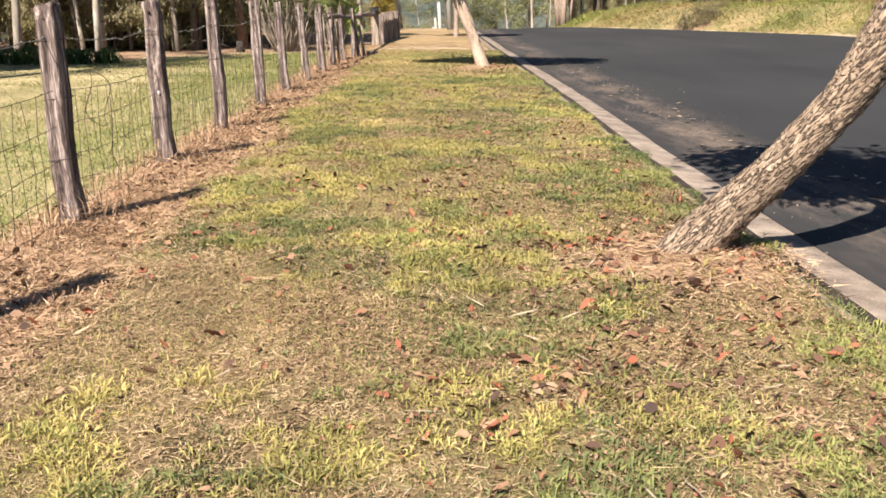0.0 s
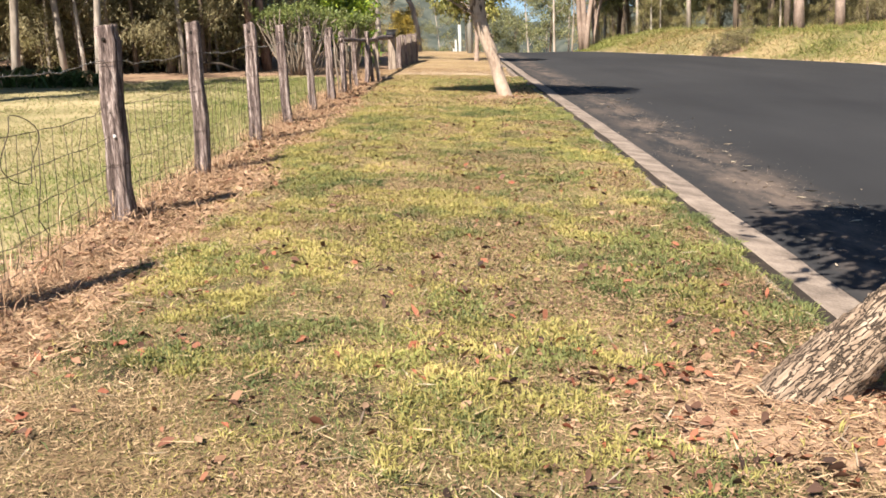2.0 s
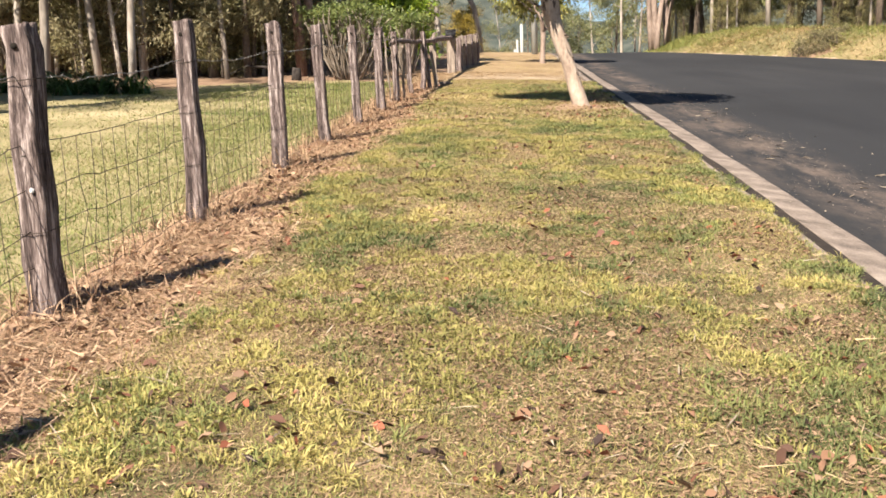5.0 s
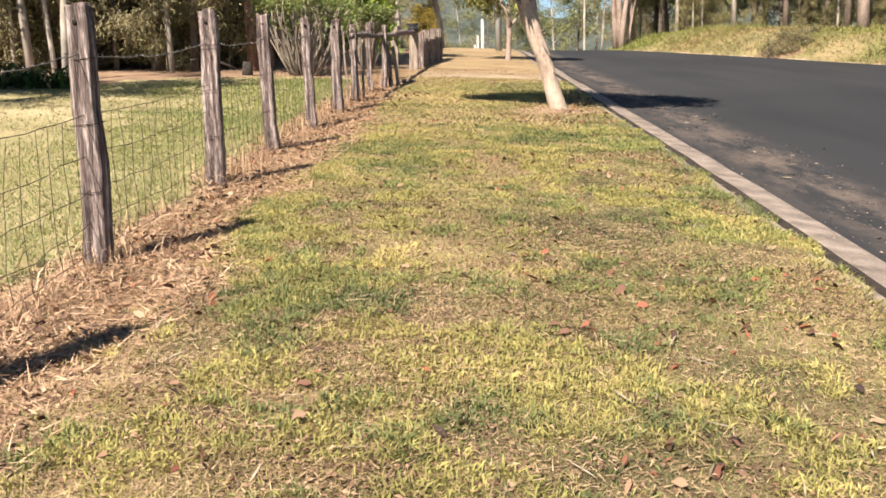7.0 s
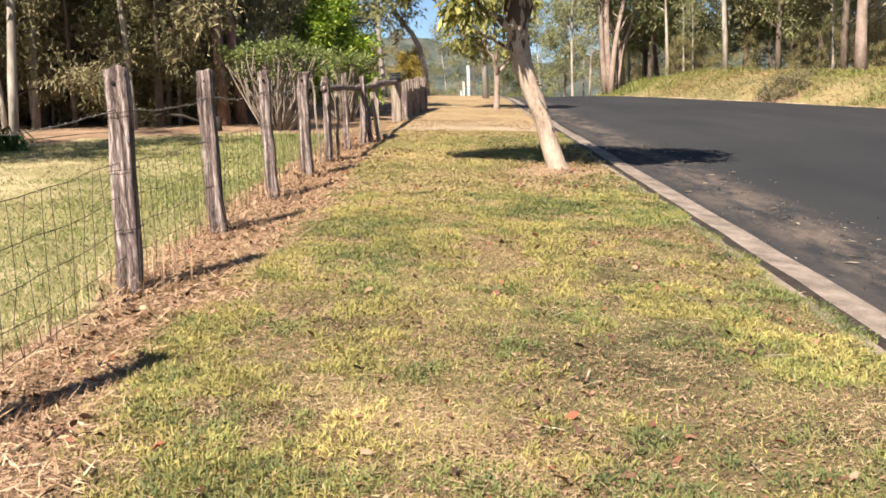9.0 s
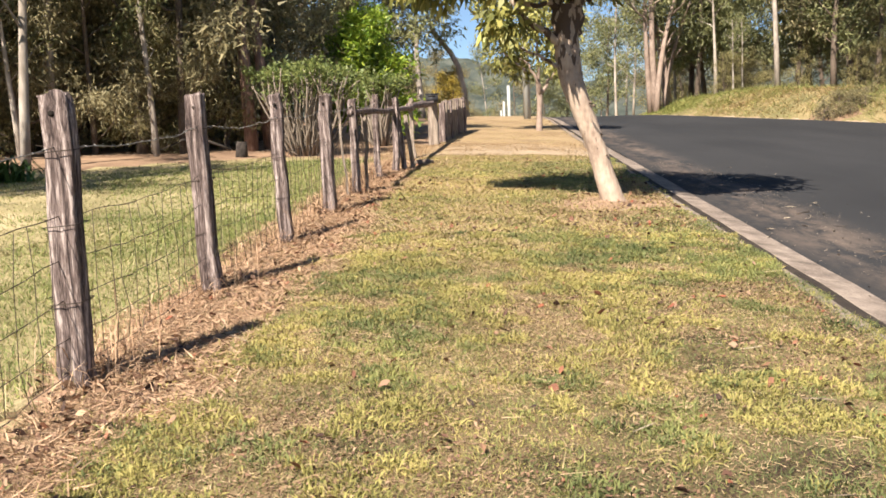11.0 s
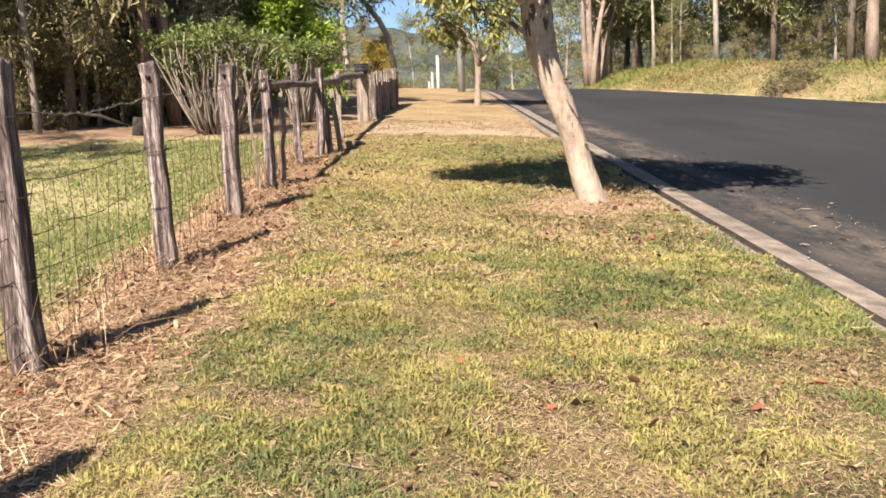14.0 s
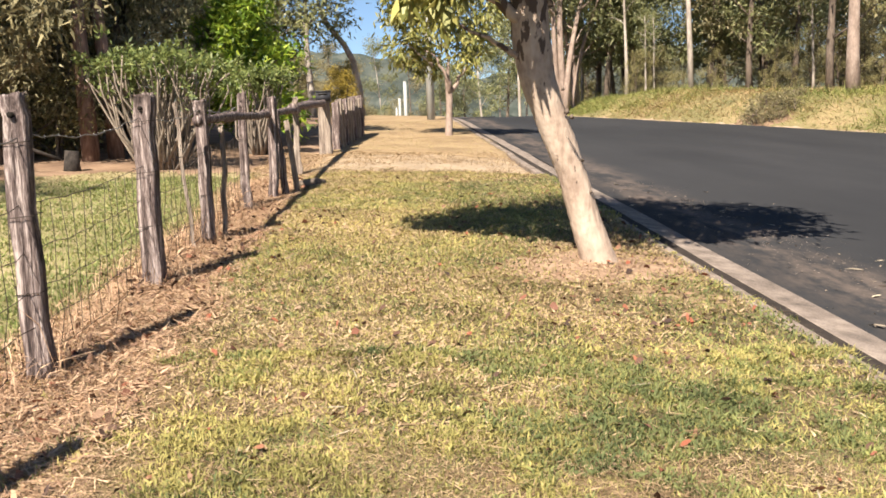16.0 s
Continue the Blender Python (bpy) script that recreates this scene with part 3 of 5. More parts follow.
# ---- fence posts ----
def post_mesh(name, w, d, h, seed, lean=(0.0, 0.0)):
    """Split hardwood post: uneven square section, checked and slightly tapered, sloped top."""
    r = np.random.default_rng(seed)
    sec = []
    for cx, cy in ((-1, -1), (1, -1), (1, 1), (-1, 1)):
        sec.append((cx * 0.5 + r.normal() * 0.05, cy * 0.5 + r.normal() * 0.05))
    ring = []
    for i in range(4):
        a, b = np.array(sec[i]), np.array(sec[(i + 1) % 4])
        for t in (0.07, 0.3, 0.52, 0.58, 0.8, 0.93):
            ring.append(a + (b - a) * t)
    ring = np.array(ring)
    groove = np.where(np.arange(24) % 6 == int(r.integers(2, 4)), 0.86, 1.0) * (1 + r.normal(size=24) * 0.025)
    zs = np.array([-0.35, 0.0, 0.06, 0.2, 0.4, 0.6, 0.8, 0.92, 0.985, 1.0]) * 1.0
    v = []
    for i, s in enumerate(zs):
        z = s * h if s > 0 else s
        swell = 0.98 - 0.08 * max(0, s) + (0.03 if s <= 0.06 else 0)
        if s == 1.0:
            swell *= 0.93
        k = ring * np.array([w, d]) * swell * (groove * (1 + r.normal(size=24) * 0.012))[:, None]
        off = np.array([lean[0] * z + 0.008 * r.normal(), lean[1] * z + 0.008 * r.normal()])
        top = 0.004 * r.normal(size=24) + 0.02 * ring[:, 0] if s == 1.0 else 0
        v.append(np.column_stack([k + off, np.full(24, z) + top]))
    v = np.concatenate(v)
    m = len(zs)
    i, j = np.meshgrid(np.arange(m - 1), np.arange(24), indexing="ij")
    kk = (j + 1) % 24
    q = np.stack([i * 24 + j, i * 24 + kk, (i + 1) * 24 + kk, (i + 1) * 24 + j], -1).reshape(-1, 4)
    last = (m - 1) * 24
    c = len(v)
    v = np.concatenate([v, [v[last:].mean(0)]])
    t = [(last + a, last + (a + 1) % 24, c) for a in range(24)]
    return mesh_from(name, v, q, t)


def disc(c, r, depth, axis="y", sides=12):
    s = Shape()
    d = np.array([0, depth, 0]) if axis == "y" else np.array([depth, 0, 0])
    return s.tube([np.array(c), np.array(c) + d], [r, r], sides)


POSTS = (  # x, y, width, depth, height of the top, lean sideways, lean along
    (-2.20, -1.2, 0.15, 0.14, 1.38, 0, 0), (-2.20, 1.25, 0.15, 0.14, 1.57, 0, 0), (-2.22, 3.62, 0.15, 0.14, 1.77, 0, 0),
    (-2.27, 6.02, 0.145, 0.15, 1.96, 0.0, 0.0), (-2.35, 8.52, 0.15, 0.14, 2.18, 0.005, 0.0), (-2.33, 10.85, 0.13, 0.13, 2.39, -0.005, 0.0),
    (-2.31, 13.40, 0.15, 0.15, 2.575, 0.0, 0.0), (-2.285, 15.58, 0.145, 0.15, 2.72, -0.02, 0.0), (-2.22, 17.75, 0.12, 0.12, 2.86, -0.018, 0.0),
    (-2.16, 19.85, 0.145, 0.15, 2.99, 0.0, 0.0), (-2.10, 21.66, 0.11, 0.11, 3.05, -0.01, 0.0), (-2.08, 23.92, 0.10, 0.11, 3.26, 0.0, 0.0),
)
for k, (x, y, w, d, h, lx, ly) in enumerate(POSTS):
    z = float(ground_z(x, y))
    h -= z
    post = thing("fence_post", pose(x, y, z, 0, 0, float(rng.normal() * 4)), "weathered grey split timber fence post in dry grass", "fence post", "posts of the wire fence")
    timber = part("timber", post_mesh("timber", w, d, h, 40 + k, (lx, ly)), M["post"], post)
    # no recess is cut: a near-black disc paints the shade inside the hole
    hole = disc((lx * h, -d * 0.47, h - 0.10), 0.015, 0.05).mesh("wire_hole")
    part("wire_hole", hole, M["hole"], timber, "near-black disc for the shade inside a drilled wire hole")
    if k == 4:
        part("insulator", Shape().box((0.03, -d * 0.5, 0.635), (0.018, 0.014, 0.02)).box((0.03, -d * 0.52, 0.645), (0.011, 0.012, 0.008)).mesh("insulator"), M["white_paint"], timber, "small white plastic insulator")
    for hz in (0.42, 0.80, 1.16):
        c = np.array([(sx * w * 0.53, sy * d * 0.53, hz + 0.01 * i) for i, (sx, sy) in enumerate(((-1, -1), (1, -1), (1, 1), (-1, 1), (-1, -1)))])
        part("wire_tie", Shape().tube(c + [lx * hz, ly * hz, 0], 0.0026, 5).mesh("wire_tie"), M["wire"], post, "rusty tie wire")

# ---- wire netting, bay by bay ----
WIRES = (0.10, 0.26, 0.44, 0.64, 0.86)
for k in range(len(POSTS) - 1):
    a, b = POSTS[k], POSTS[k + 1]
    ax, ay, bx, by = a[0] - 0.01, a[1], b[0] - 0.01, b[1]
    gap = by - ay
    r = np.random.default_rng(300 + k)
    bay = thing("wire_netting", pose(0, 0, 0), "rusty hinged-joint wire netting strung between timber posts", "wire fence", "bays of the wire fence")

    def at(u, h, sag=0.0):
        x, y = ax + (bx - ax) * u, ay + gap * u
        za, zb = float(ground_z(ax, ay)), float(ground_z(bx, by))
        return np.array([x, y, za + (zb - za) * u + h - sag * 4 * u * (1 - u)])

    sags = [0.02 + 0.03 * r.random() for _ in WIRES]
    for h, sg in zip(WIRES, sags):
        s = Shape().tube([at(u, h, sg) + [0.01 * r.normal(), 0, 0.006 * r.normal()] for u in np.linspace(0, 1, 13)], 0.0026, 4)
        part("line_wire", s.mesh("line_wire"), M["wire"], bay)
    count = max(4, int(gap / 0.16))
    for i in range(1, count):
        u = i / count
        tilt = r.normal() * 0.012
        pts = [at(min(1, max(0, u + tilt * (h - 0.4))), h, sg) + [0.012 * r.normal(), 0, 0] for h, sg in zip(WIRES, sags)]
        part("stay_wire", Shape().tube(pts, 0.0021, 4).mesh("stay_wire"), M["wire"], bay)
    # barbed strand
    if k > 1:
        strand = thing("barbed_wire", pose(0, 0, 0), "sagging strand of barbed wire strung between timber posts", "barbed wire", "strands of barbed wire")
        pts = [at(u, 1.20, 0.06 + 0.05 * r.random() * 0) + [0.004 * r.normal(), 0, 0.006 * r.normal()] for u in np.linspace(0, 1, 17)]
        strand_wire = part("twisted_strand", Shape().tube(pts, 0.003, 5).mesh("twisted_strand"), M["barb"], strand)
        for u in np.arange(0.04, 1, 0.11 / gap):
            p = np.array([np.interp(u, np.linspace(0, 1, 17), [q[i] for q in pts]) for i in range(3)])
            w = r.normal(size=3)
            w = 0.014 * w / np.linalg.norm(w)
            part("barb", Shape().tube([p - w, p + w * 0.2 + [0, 0, 0.006], p + w], 0.0017, 4).mesh("barb"), M["barb"], strand_wire)

# spare wire coiled on the netting
coil = thing("wire_coil", pose(-2.36, 7.15, float(ground_z(-2.36, 7.15))), "loose loop of rusty wire hooked on the netting", "wire")
ang = np.linspace(0, 2.3 * np.pi, 40)
part("loop", Shape().tube(np.column_stack([0.03 * np.sin(3 * ang), 0.22 * np.cos(ang) - 0.15, 0.72 + 0.20 * np.sin(ang)]), 0.003, 5).mesh("loop"), M["wire"], coil)
part("tail", Shape().tube([(0.02, 0.05, 0.72), (0.03, 0.0, 0.5), (0.02, -0.05, 0.3), (0.03, 0.04, 0.2), (0.02, 0.02, 0.05)], 0.003, 5).mesh("tail"), M["wire"], coil)

# ---- old yard timbers by the driveway ----
def timber_thing(name, x, y, w, d, h, lean, seed, label, category, material, group="", sink=0.0, turn=0.0):
    ob = part(name, post_mesh(name, w, d, h, seed, lean), material)
    ob.matrix_basis = pose(x, y, float(ground_z(x, y)) - sink, 0, 0, turn)
    return tagged(ob, label, category, group)


timber_thing("leaning_stick", -2.16, 21.3, 0.03, 0.03, 1.27, (-0.06, -0.04), 61, "thin pale crooked stick leaning against a fence post", "stick", M["slab"])
timber_thing("fence_post", -2.0, 21.95, 0.045, 0.045, 1.05, (0.02, 0.03), 62, "narrow split timber stake beside a fence post", "fence post", M["slab"])
timber_thing("gate_post", -1.90, 24.95, 0.115, 0.13, 1.26, (0.03, 0.0), 63, "tall weathered split timber gate post", "gate post", M["post"])
timber_thing("timber_slab", -1.78, 25.25, 0.085, 0.05, 1.08, (-0.07, -0.03), 64, "split timber slab leaning on the gate post", "timber slab", M["post"])
timber_thing("timber_slab", -1.66, 25.5, 0.07, 0.04, 0.95, (-0.10, -0.02), 65, "short split timber slab leaning on the gate post", "timber slab", M["slab"])
timber_thing("fence_post", -1.85, 27.95, 0.10, 0.09, 1.20, (-0.02, 0.0), 66, "pale split timber post at the driveway edge", "fence post", M["slab"])
timber_thing("gate_post", -1.68, 31.9, 0.24, 0.15, 0.98, (0.0, 0.0), 67, "short thick silvered timber post beside the driveway", "gate post", M["slab"])
for k in range(11):
    u = k / 10
    y = 33.0 + 4.4 * u
    timber_thing("paling", -1.52 + 0.42 * u, y, 0.17, 0.28, 0.98 + 0.05 * math.sin(k * 2.3), (0.01 * math.sin(k * 1.7), 0.0), 70 + k, "upright silvered hardwood slab in a slab fence", "paling", M["slab"] if k % 3 else M["post"], "slabs of the slab fence")
for k, (p, q, rad) in enumerate((((-2.14, 21.6, 1.10), (-1.92, 25.0, 1.05), 0.045), ((-1.95, 24.9, 1.06), (-1.86, 28.4, 0.98), 0.048), ((-1.88, 27.7, 1.06), (-1.64, 32.3, 0.99), 0.065))):
    a = np.array([p[0], p[1], float(ground_z(p[0], p[1])) + p[2]])
    b = np.array([q[0], q[1], float(ground_z(q[0], q[1])) + q[2]])
    r = np.random.default_rng(90 + k)
    pts = [a + (b - a) * u + [0.006 * r.normal(), 0, 0.008 * r.normal()] for u in np.linspace(0, 1, 12)]
    ob = part("log_rail", Shape().tube(pts, rad * (1 + 0.08 * r.normal(size=12)), 10, 0.06, k).mesh("log_rail"), M["post"])
    tagged(ob, "rough weathered log rail resting on timber posts", "rail", "log rails of the yard")
log = part("fallen_log", Shape().tube([(-1.72, 26.0, -0.02), (-1.6, 26.1, 0.0), (-1.46, 26.22, 0.0), (-1.36, 26.32, -0.01)], [0.05, 0.06, 0.06, 0.055], 12, 0.06, 4).mesh("fallen_log"), M["dark_bark"])
log.location.z = float(ground_z(-1.5, 26.2)) + 0.035
tagged(log, "short dark brown log lying beside the fence", "log")
box = thing("letter_box", pose(-1.68, 31.9, float(ground_z(-1.68, 31.9)) + 1.02), "black metal letter box on a timber post", "letter box")
bx = Shape().box((0, 0, 0.10), (0.28, 0.30, 0.18)).mesh("body")
box_body = part("body", bx, M["black_box"], box)
part("lid", Shape().box((0, 0, 0.205), (0.31, 0.33, 0.025)).mesh("lid"), M["black_box"], box)
# solid bar in near-black, painting the shade inside the slot
part("mail_slot", Shape().box((0, -0.155, 0.15), (0.18, 0.012, 0.025)).mesh("mail_slot"), M["hole"], box_body)


# ---- trees ----
def branch_path(a, b, bend, r, n=7):
    a, b = np.asarray(a, float), np.asarray(b, float)
    u = np.linspace(0, 1, n)[:, None]
    side = r.normal(size=3) * bend * np.linalg.norm(b - a)
    p = a + (b - a) * u + side * 4 * u * (1 - u) * 0.5
    p[1:-1] += r.normal(size=(n - 2, 3)) * 0.02 * np.linalg.norm(b - a)
    return p


def leaf_mass(blobs, count, size, slim, droop, r, spread=0.62, far=False):
    """Leaves grouped in sprays round the given (centre, radius) clumps."""
    s = Shape()
    at, way = [], []
    total = sum(b[1] ** 2 for b in blobs)
    for c, rad in blobs:
        n = max(6, int(count * rad ** 2 / total))
        sprays = max(3, n // 14)
        d = r.normal(size=(sprays, 3))
        d /= np.linalg.norm(d, axis=1)[:, None]
        cs = np.asarray(c) + d * rad * (r.random((sprays, 1)) ** 0.45) * [1, 1, 0.8]
        pick = r.integers(0, sprays, n)
        at.append(cs[pick] + r.normal(size=(n, 3)) * rad * spread * 0.28)
        way.append(d[pick] * 0.5 + r.normal(size=(n, 3)) * 0.6 + [0, 0, -droop])
    at, way = np.concatenate(at), np.concatenate(way)
    s.leaves(at, size * (0.6 + 0.8 * r.random(len(at))), size * slim * (0.7 + 0.6 * r.random(len(at))), way, r, far)
    return s


def forest_tree(label, category, height, rad, bark, leaf, seed, crown_at=0.55, crown_r=2.2, leaves=2600, size=0.24, forks=6, lean=0.05, stems=1, slim=0.34, droop=0.5, group="trees of the wood"):
    """A wild tree at the origin: trunk, limbs and a loose crown."""
    r = np.random.default_rng(seed)
    ob = thing("tree", pose(0, 0, 0), label, category, group)
    trunk, blobs = Shape(), []
    for st in range(stems):
        off = r.normal(size=2) * lean * height * (1 + 0.8 * st)
        n = 9
        u = np.linspace(0, 1, n)
        base = np.array([0.25 * st * math.cos(st * 2), 0.25 * st * math.sin(st * 2)])
        p = np.column_stack([base[0] + off[0] * u ** 1.3 + 0.012 * height * np.sin(u * 5 + seed), base[1] + off[1] * u ** 1.3, -0.3 + (height + 0.3) * u * (1 - 0.08 * st)])
        trunk.tube(p, rad * (1.25 - 1.05 * u ** 0.8) * (0.8 if st else 1) + 0.012, 8, 0.05, seed + st)
        for k in range(forks):
            v = crown_at + (0.97 - crown_at) * (k + 0.5 * r.random()) / forks
            a = np.array([np.interp(v, u, p[:, i]) for i in range(3)])
            ang = k * 2.4 + r.random()
            reach = crown_r * (0.55 + 0.6 * r.random()) * (1.15 - 0.5 * v)
            b = a + [math.cos(ang) * reach, math.sin(ang) * reach, height * (0.06 + 0.10 * r.random())]
            trunk.tube(branch_path(a, b, 0.2, r), np.linspace(rad * 0.34, 0.015, 7), 4)
            blobs += [(b, crown_r * 0.42 * (0.7 + 0.6 * r.random())), ((a + b) / 2 + [0, 0, 0.4], crown_r * 0.36)]
        blobs.append((p[-1], crown_r * 0.5))
    part("trunk", trunk.mesh("trunk", True), bark, ob)
    part("crown", leaf_mass(blobs, leaves, size, slim, droop, r, 0.8, True).mesh("crown"), leaf, ob)
    return ob


def bark_trunk(pts, radii, rings, sides, plate, depth, seed):
    """A trunk whose bark is broken into raised plates and furrows."""
    r = np.random.default_rng(seed)
    pts, k = np.asarray(pts, float), np.arange(len(pts))
    u = np.linspace(0, len(pts) - 1, rings)
    p = np.column_stack([np.interp(u, k, pts[:, i]) for i in range(3)])
    for _ in range(8):
        p[1:-1] = (p[:-2] + 2 * p[1:-1] + p[2:]) / 4
    rad = np.interp(u, k, radii)
    run = np.concatenate([[0], np.cumsum(np.linalg.norm(np.diff(p, axis=0), axis=1))])
    way = np.gradient(p, axis=0)
    way /= np.linalg.norm(way, axis=1)[:, None]
    a = np.cross(way, [0.0, 1.0, 0.0])
    a /= np.linalg.norm(a, axis=1)[:, None]
    b = np.cross(way, a)
    ang = np.arange(sides) * 2 * np.pi / sides
    S, A = np.meshgrid(run, ang, indexing="ij")
    w = np.minimum(np.abs(A - np.pi), np.pi) / np.pi * 3.0 * 0.14
    f = field(w + 0.25 * plate * field(S, w, plate * 0.7, 3), S * 0.55, plate, seed)
    g = field(w, S * 0.7, plate * 0.4, seed + 9)
    rise = np.floor(np.clip(f * 0.75 + g * 0.35, 0, 0.999) * 5) / 5
    rr = rad[:, None] * (1 + 0.05 * (field(w, S, 0.25, 2) - 0.5)) + depth * (rise - 0.5) + depth * 0.25 * r.normal(size=S.shape)
    v = p[:, None, :] + rr[..., None] * (np.cos(A)[..., None] * a[:, None, :] + np.sin(A)[..., None] * b[:, None, :])
    i, j = np.meshgrid(np.arange(rings - 1), np.arange(sides), indexing="ij")
    q = np.stack([i * sides + j, (i + 1) * sides + j, (i + 1) * sides + (j + 1) % sides, i * sides + (j + 1) % sides], -1).reshape(-1, 4)
    return mesh_from("trunk", v.reshape(-1, 3), q)


def street_tree(label, trunk_pts, radii, bark, plate, depth, rings, limbs, blobs, leaf, count, size, slim, droop, seed, scars=()):
    """A tree seen close: trunk, each limb and the crown as parts."""
    r = np.random.default_rng(seed)
    o = np.array(trunk_pts[0], float)
    ob = thing("street_tree", pose(*trunk_pts[0]), label, "tree", "street trees")
    part("trunk", bark_trunk(np.array(trunk_pts, float) - o, radii, rings, 48, plate, depth, seed), bark, ob)
    for a, b, ra, rb in limbs:
        part("limb", Shape().tube(branch_path(np.array(a) - o, np.array(b) - o, 0.12, r, 9), np.linspace(ra, rb, 9), 10, 0.05, seed + 1).mesh("limb", True), bark, ob)
    part("crown", leaf_mass([(np.array(c) - o, q) for c, q in blobs], count, size, slim, droop, r).mesh("crown"), leaf, ob)
    for p, s in scars:
        part("bark_scar", Shape().tube([np.array(p) - o, np.array(p) - o + [0, -0.02, 0.0]], [s, s * 0.7], 9, 0.25, seed).mesh("bark_scar"), M["dark_bark"], ob, "dark scar in the bark")
    return ob


# leaning street tree with flaky bark
zb = float(ground_z(1.45, 5.1))
street_tree("leaning street tree with thick flaky bark beside the kerb", [(1.36, 5.1, zb - 0.2), (1.50, 5.1, zb + 0.0), (1.73, 5.1, 0.60), (2.0, 5.1, 0.83), (2.37, 5.1, 1.20), (2.60, 5.1, 1.58), (2.8, 5.05, 2.2), (2.9, 5.0, 2.9)],
    [0.20, 0.145, 0.120, 0.112, 0.118, 0.125, 0.11, 0.07], M["rough_bark"], 0.055, 0.014, 170,
    [((2.42, 5.1, 1.27), (3.4, 5.2, 1.75), 0.10, 0.05), ((3.35, 5.2, 1.72), (4.3, 5.0, 2.9), 0.05, 0.02), ((2.6, 5.1, 1.7), (1.9, 4.6, 3.4), 0.07, 0.02), ((2.8, 5.05, 2.3), (3.6, 5.6, 3.6), 0.07, 0.02), ((2.85, 5.0, 2.8), (2.6, 4.0, 4.2), 0.05, 0.015)],
    [((1.7, 5.4, 4.0), 0.7), ((1.8, 4.4, 3.8), 0.7), ((1.9, 6.1, 3.7), 0.5), ((2.4, 5.4, 3.3), 0.75), ((3.4, 5.5, 3.6), 0.8), ((4.2, 4.9, 3.2), 0.8), ((2.6, 4.2, 4.1), 0.7), ((3.3, 4.6, 3.7), 0.8), ((4.4, 5.9, 3.2), 0.7), ((2.2, 4.7, 3.6), 0.6), ((4.9, 5.4, 3.4), 0.6), ((3.6, 4.0, 3.0), 0.6), ((3.0, 5.0, 2.9), 0.5), ((2.0, 5.6, 4.0), 0.5), ((5.0, 4.2, 3.2), 0.6), ((3.9, 3.2, 3.3), 0.6)],
    M["street_leaf"], 13000, 0.17, 0.40, 0.7, 11)

# pale street tree in a bare patch
zb = float(ground_z(1.2, 20.4))
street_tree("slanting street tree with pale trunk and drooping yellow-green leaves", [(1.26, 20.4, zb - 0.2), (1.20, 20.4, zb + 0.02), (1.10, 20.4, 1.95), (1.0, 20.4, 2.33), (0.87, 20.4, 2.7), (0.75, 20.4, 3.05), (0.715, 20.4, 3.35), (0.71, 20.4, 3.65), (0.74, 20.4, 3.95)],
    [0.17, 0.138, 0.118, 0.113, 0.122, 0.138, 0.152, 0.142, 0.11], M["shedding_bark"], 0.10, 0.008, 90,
    [((0.66, 20.4, 3.55), (0.56, 20.4, 4.4), 0.10, 0.06), ((0.80, 20.42, 3.6), (1.0, 20.5, 4.5), 0.105, 0.06), ((0.62, 20.33, 3.5), (0.18, 20.2, 3.85), 0.05, 0.03), ((0.18, 20.2, 3.85), (-0.3, 20.1, 4.4), 0.03, 0.012), ((0.66, 20.38, 3.2), (0.10, 20.3, 3.5), 0.028, 0.010), ((0.68, 20.4, 4.0), (-0.3, 20.6, 5.0), 0.045, 0.015), ((0.96, 20.5, 4.1), (2.0, 20.6, 5.0), 0.045, 0.015), ((0.8, 20.4, 4.0), (0.7, 19.4, 5.1), 0.04, 0.015), ((0.66, 20.4, 3.9), (-0.8, 20.2, 4.2), 0.035, 0.01), ((0.98, 20.5, 4.0), (2.6, 20.3, 4.6), 0.035, 0.01)],
    [((0.7, 20.3, 5.0), 0.9), ((-0.4, 20.5, 4.8), 0.8), ((1.7, 20.6, 5.0), 0.85), ((0.6, 19.4, 4.9), 0.8), ((0.9, 21.4, 4.9), 0.8), ((-0.85, 20.3, 4.35), 0.45), ((-0.05, 20.2, 3.75), 0.28), ((2.2, 20.0, 4.7), 0.7), ((2.45, 20.6, 5.0), 0.6), ((-0.75, 19.8, 5.0), 0.5), ((0.2, 19.6, 4.3), 0.35), ((1.5, 19.6, 4.5), 0.4)],
    M["street_leaf"], 13000, 0.18, 0.32, 0.8, 12,
    [((0.93, 20.27, 2.95), 0.012), ((0.96, 20.29, 2.78), 0.022), ((1.0, 20.30, 2.74), 0.02), ((1.08, 20.31, 2.40), 0.014), ((1.14, 20.31, 2.15), 0.012), ((0.98, 20.31, 2.50), 0.012)])

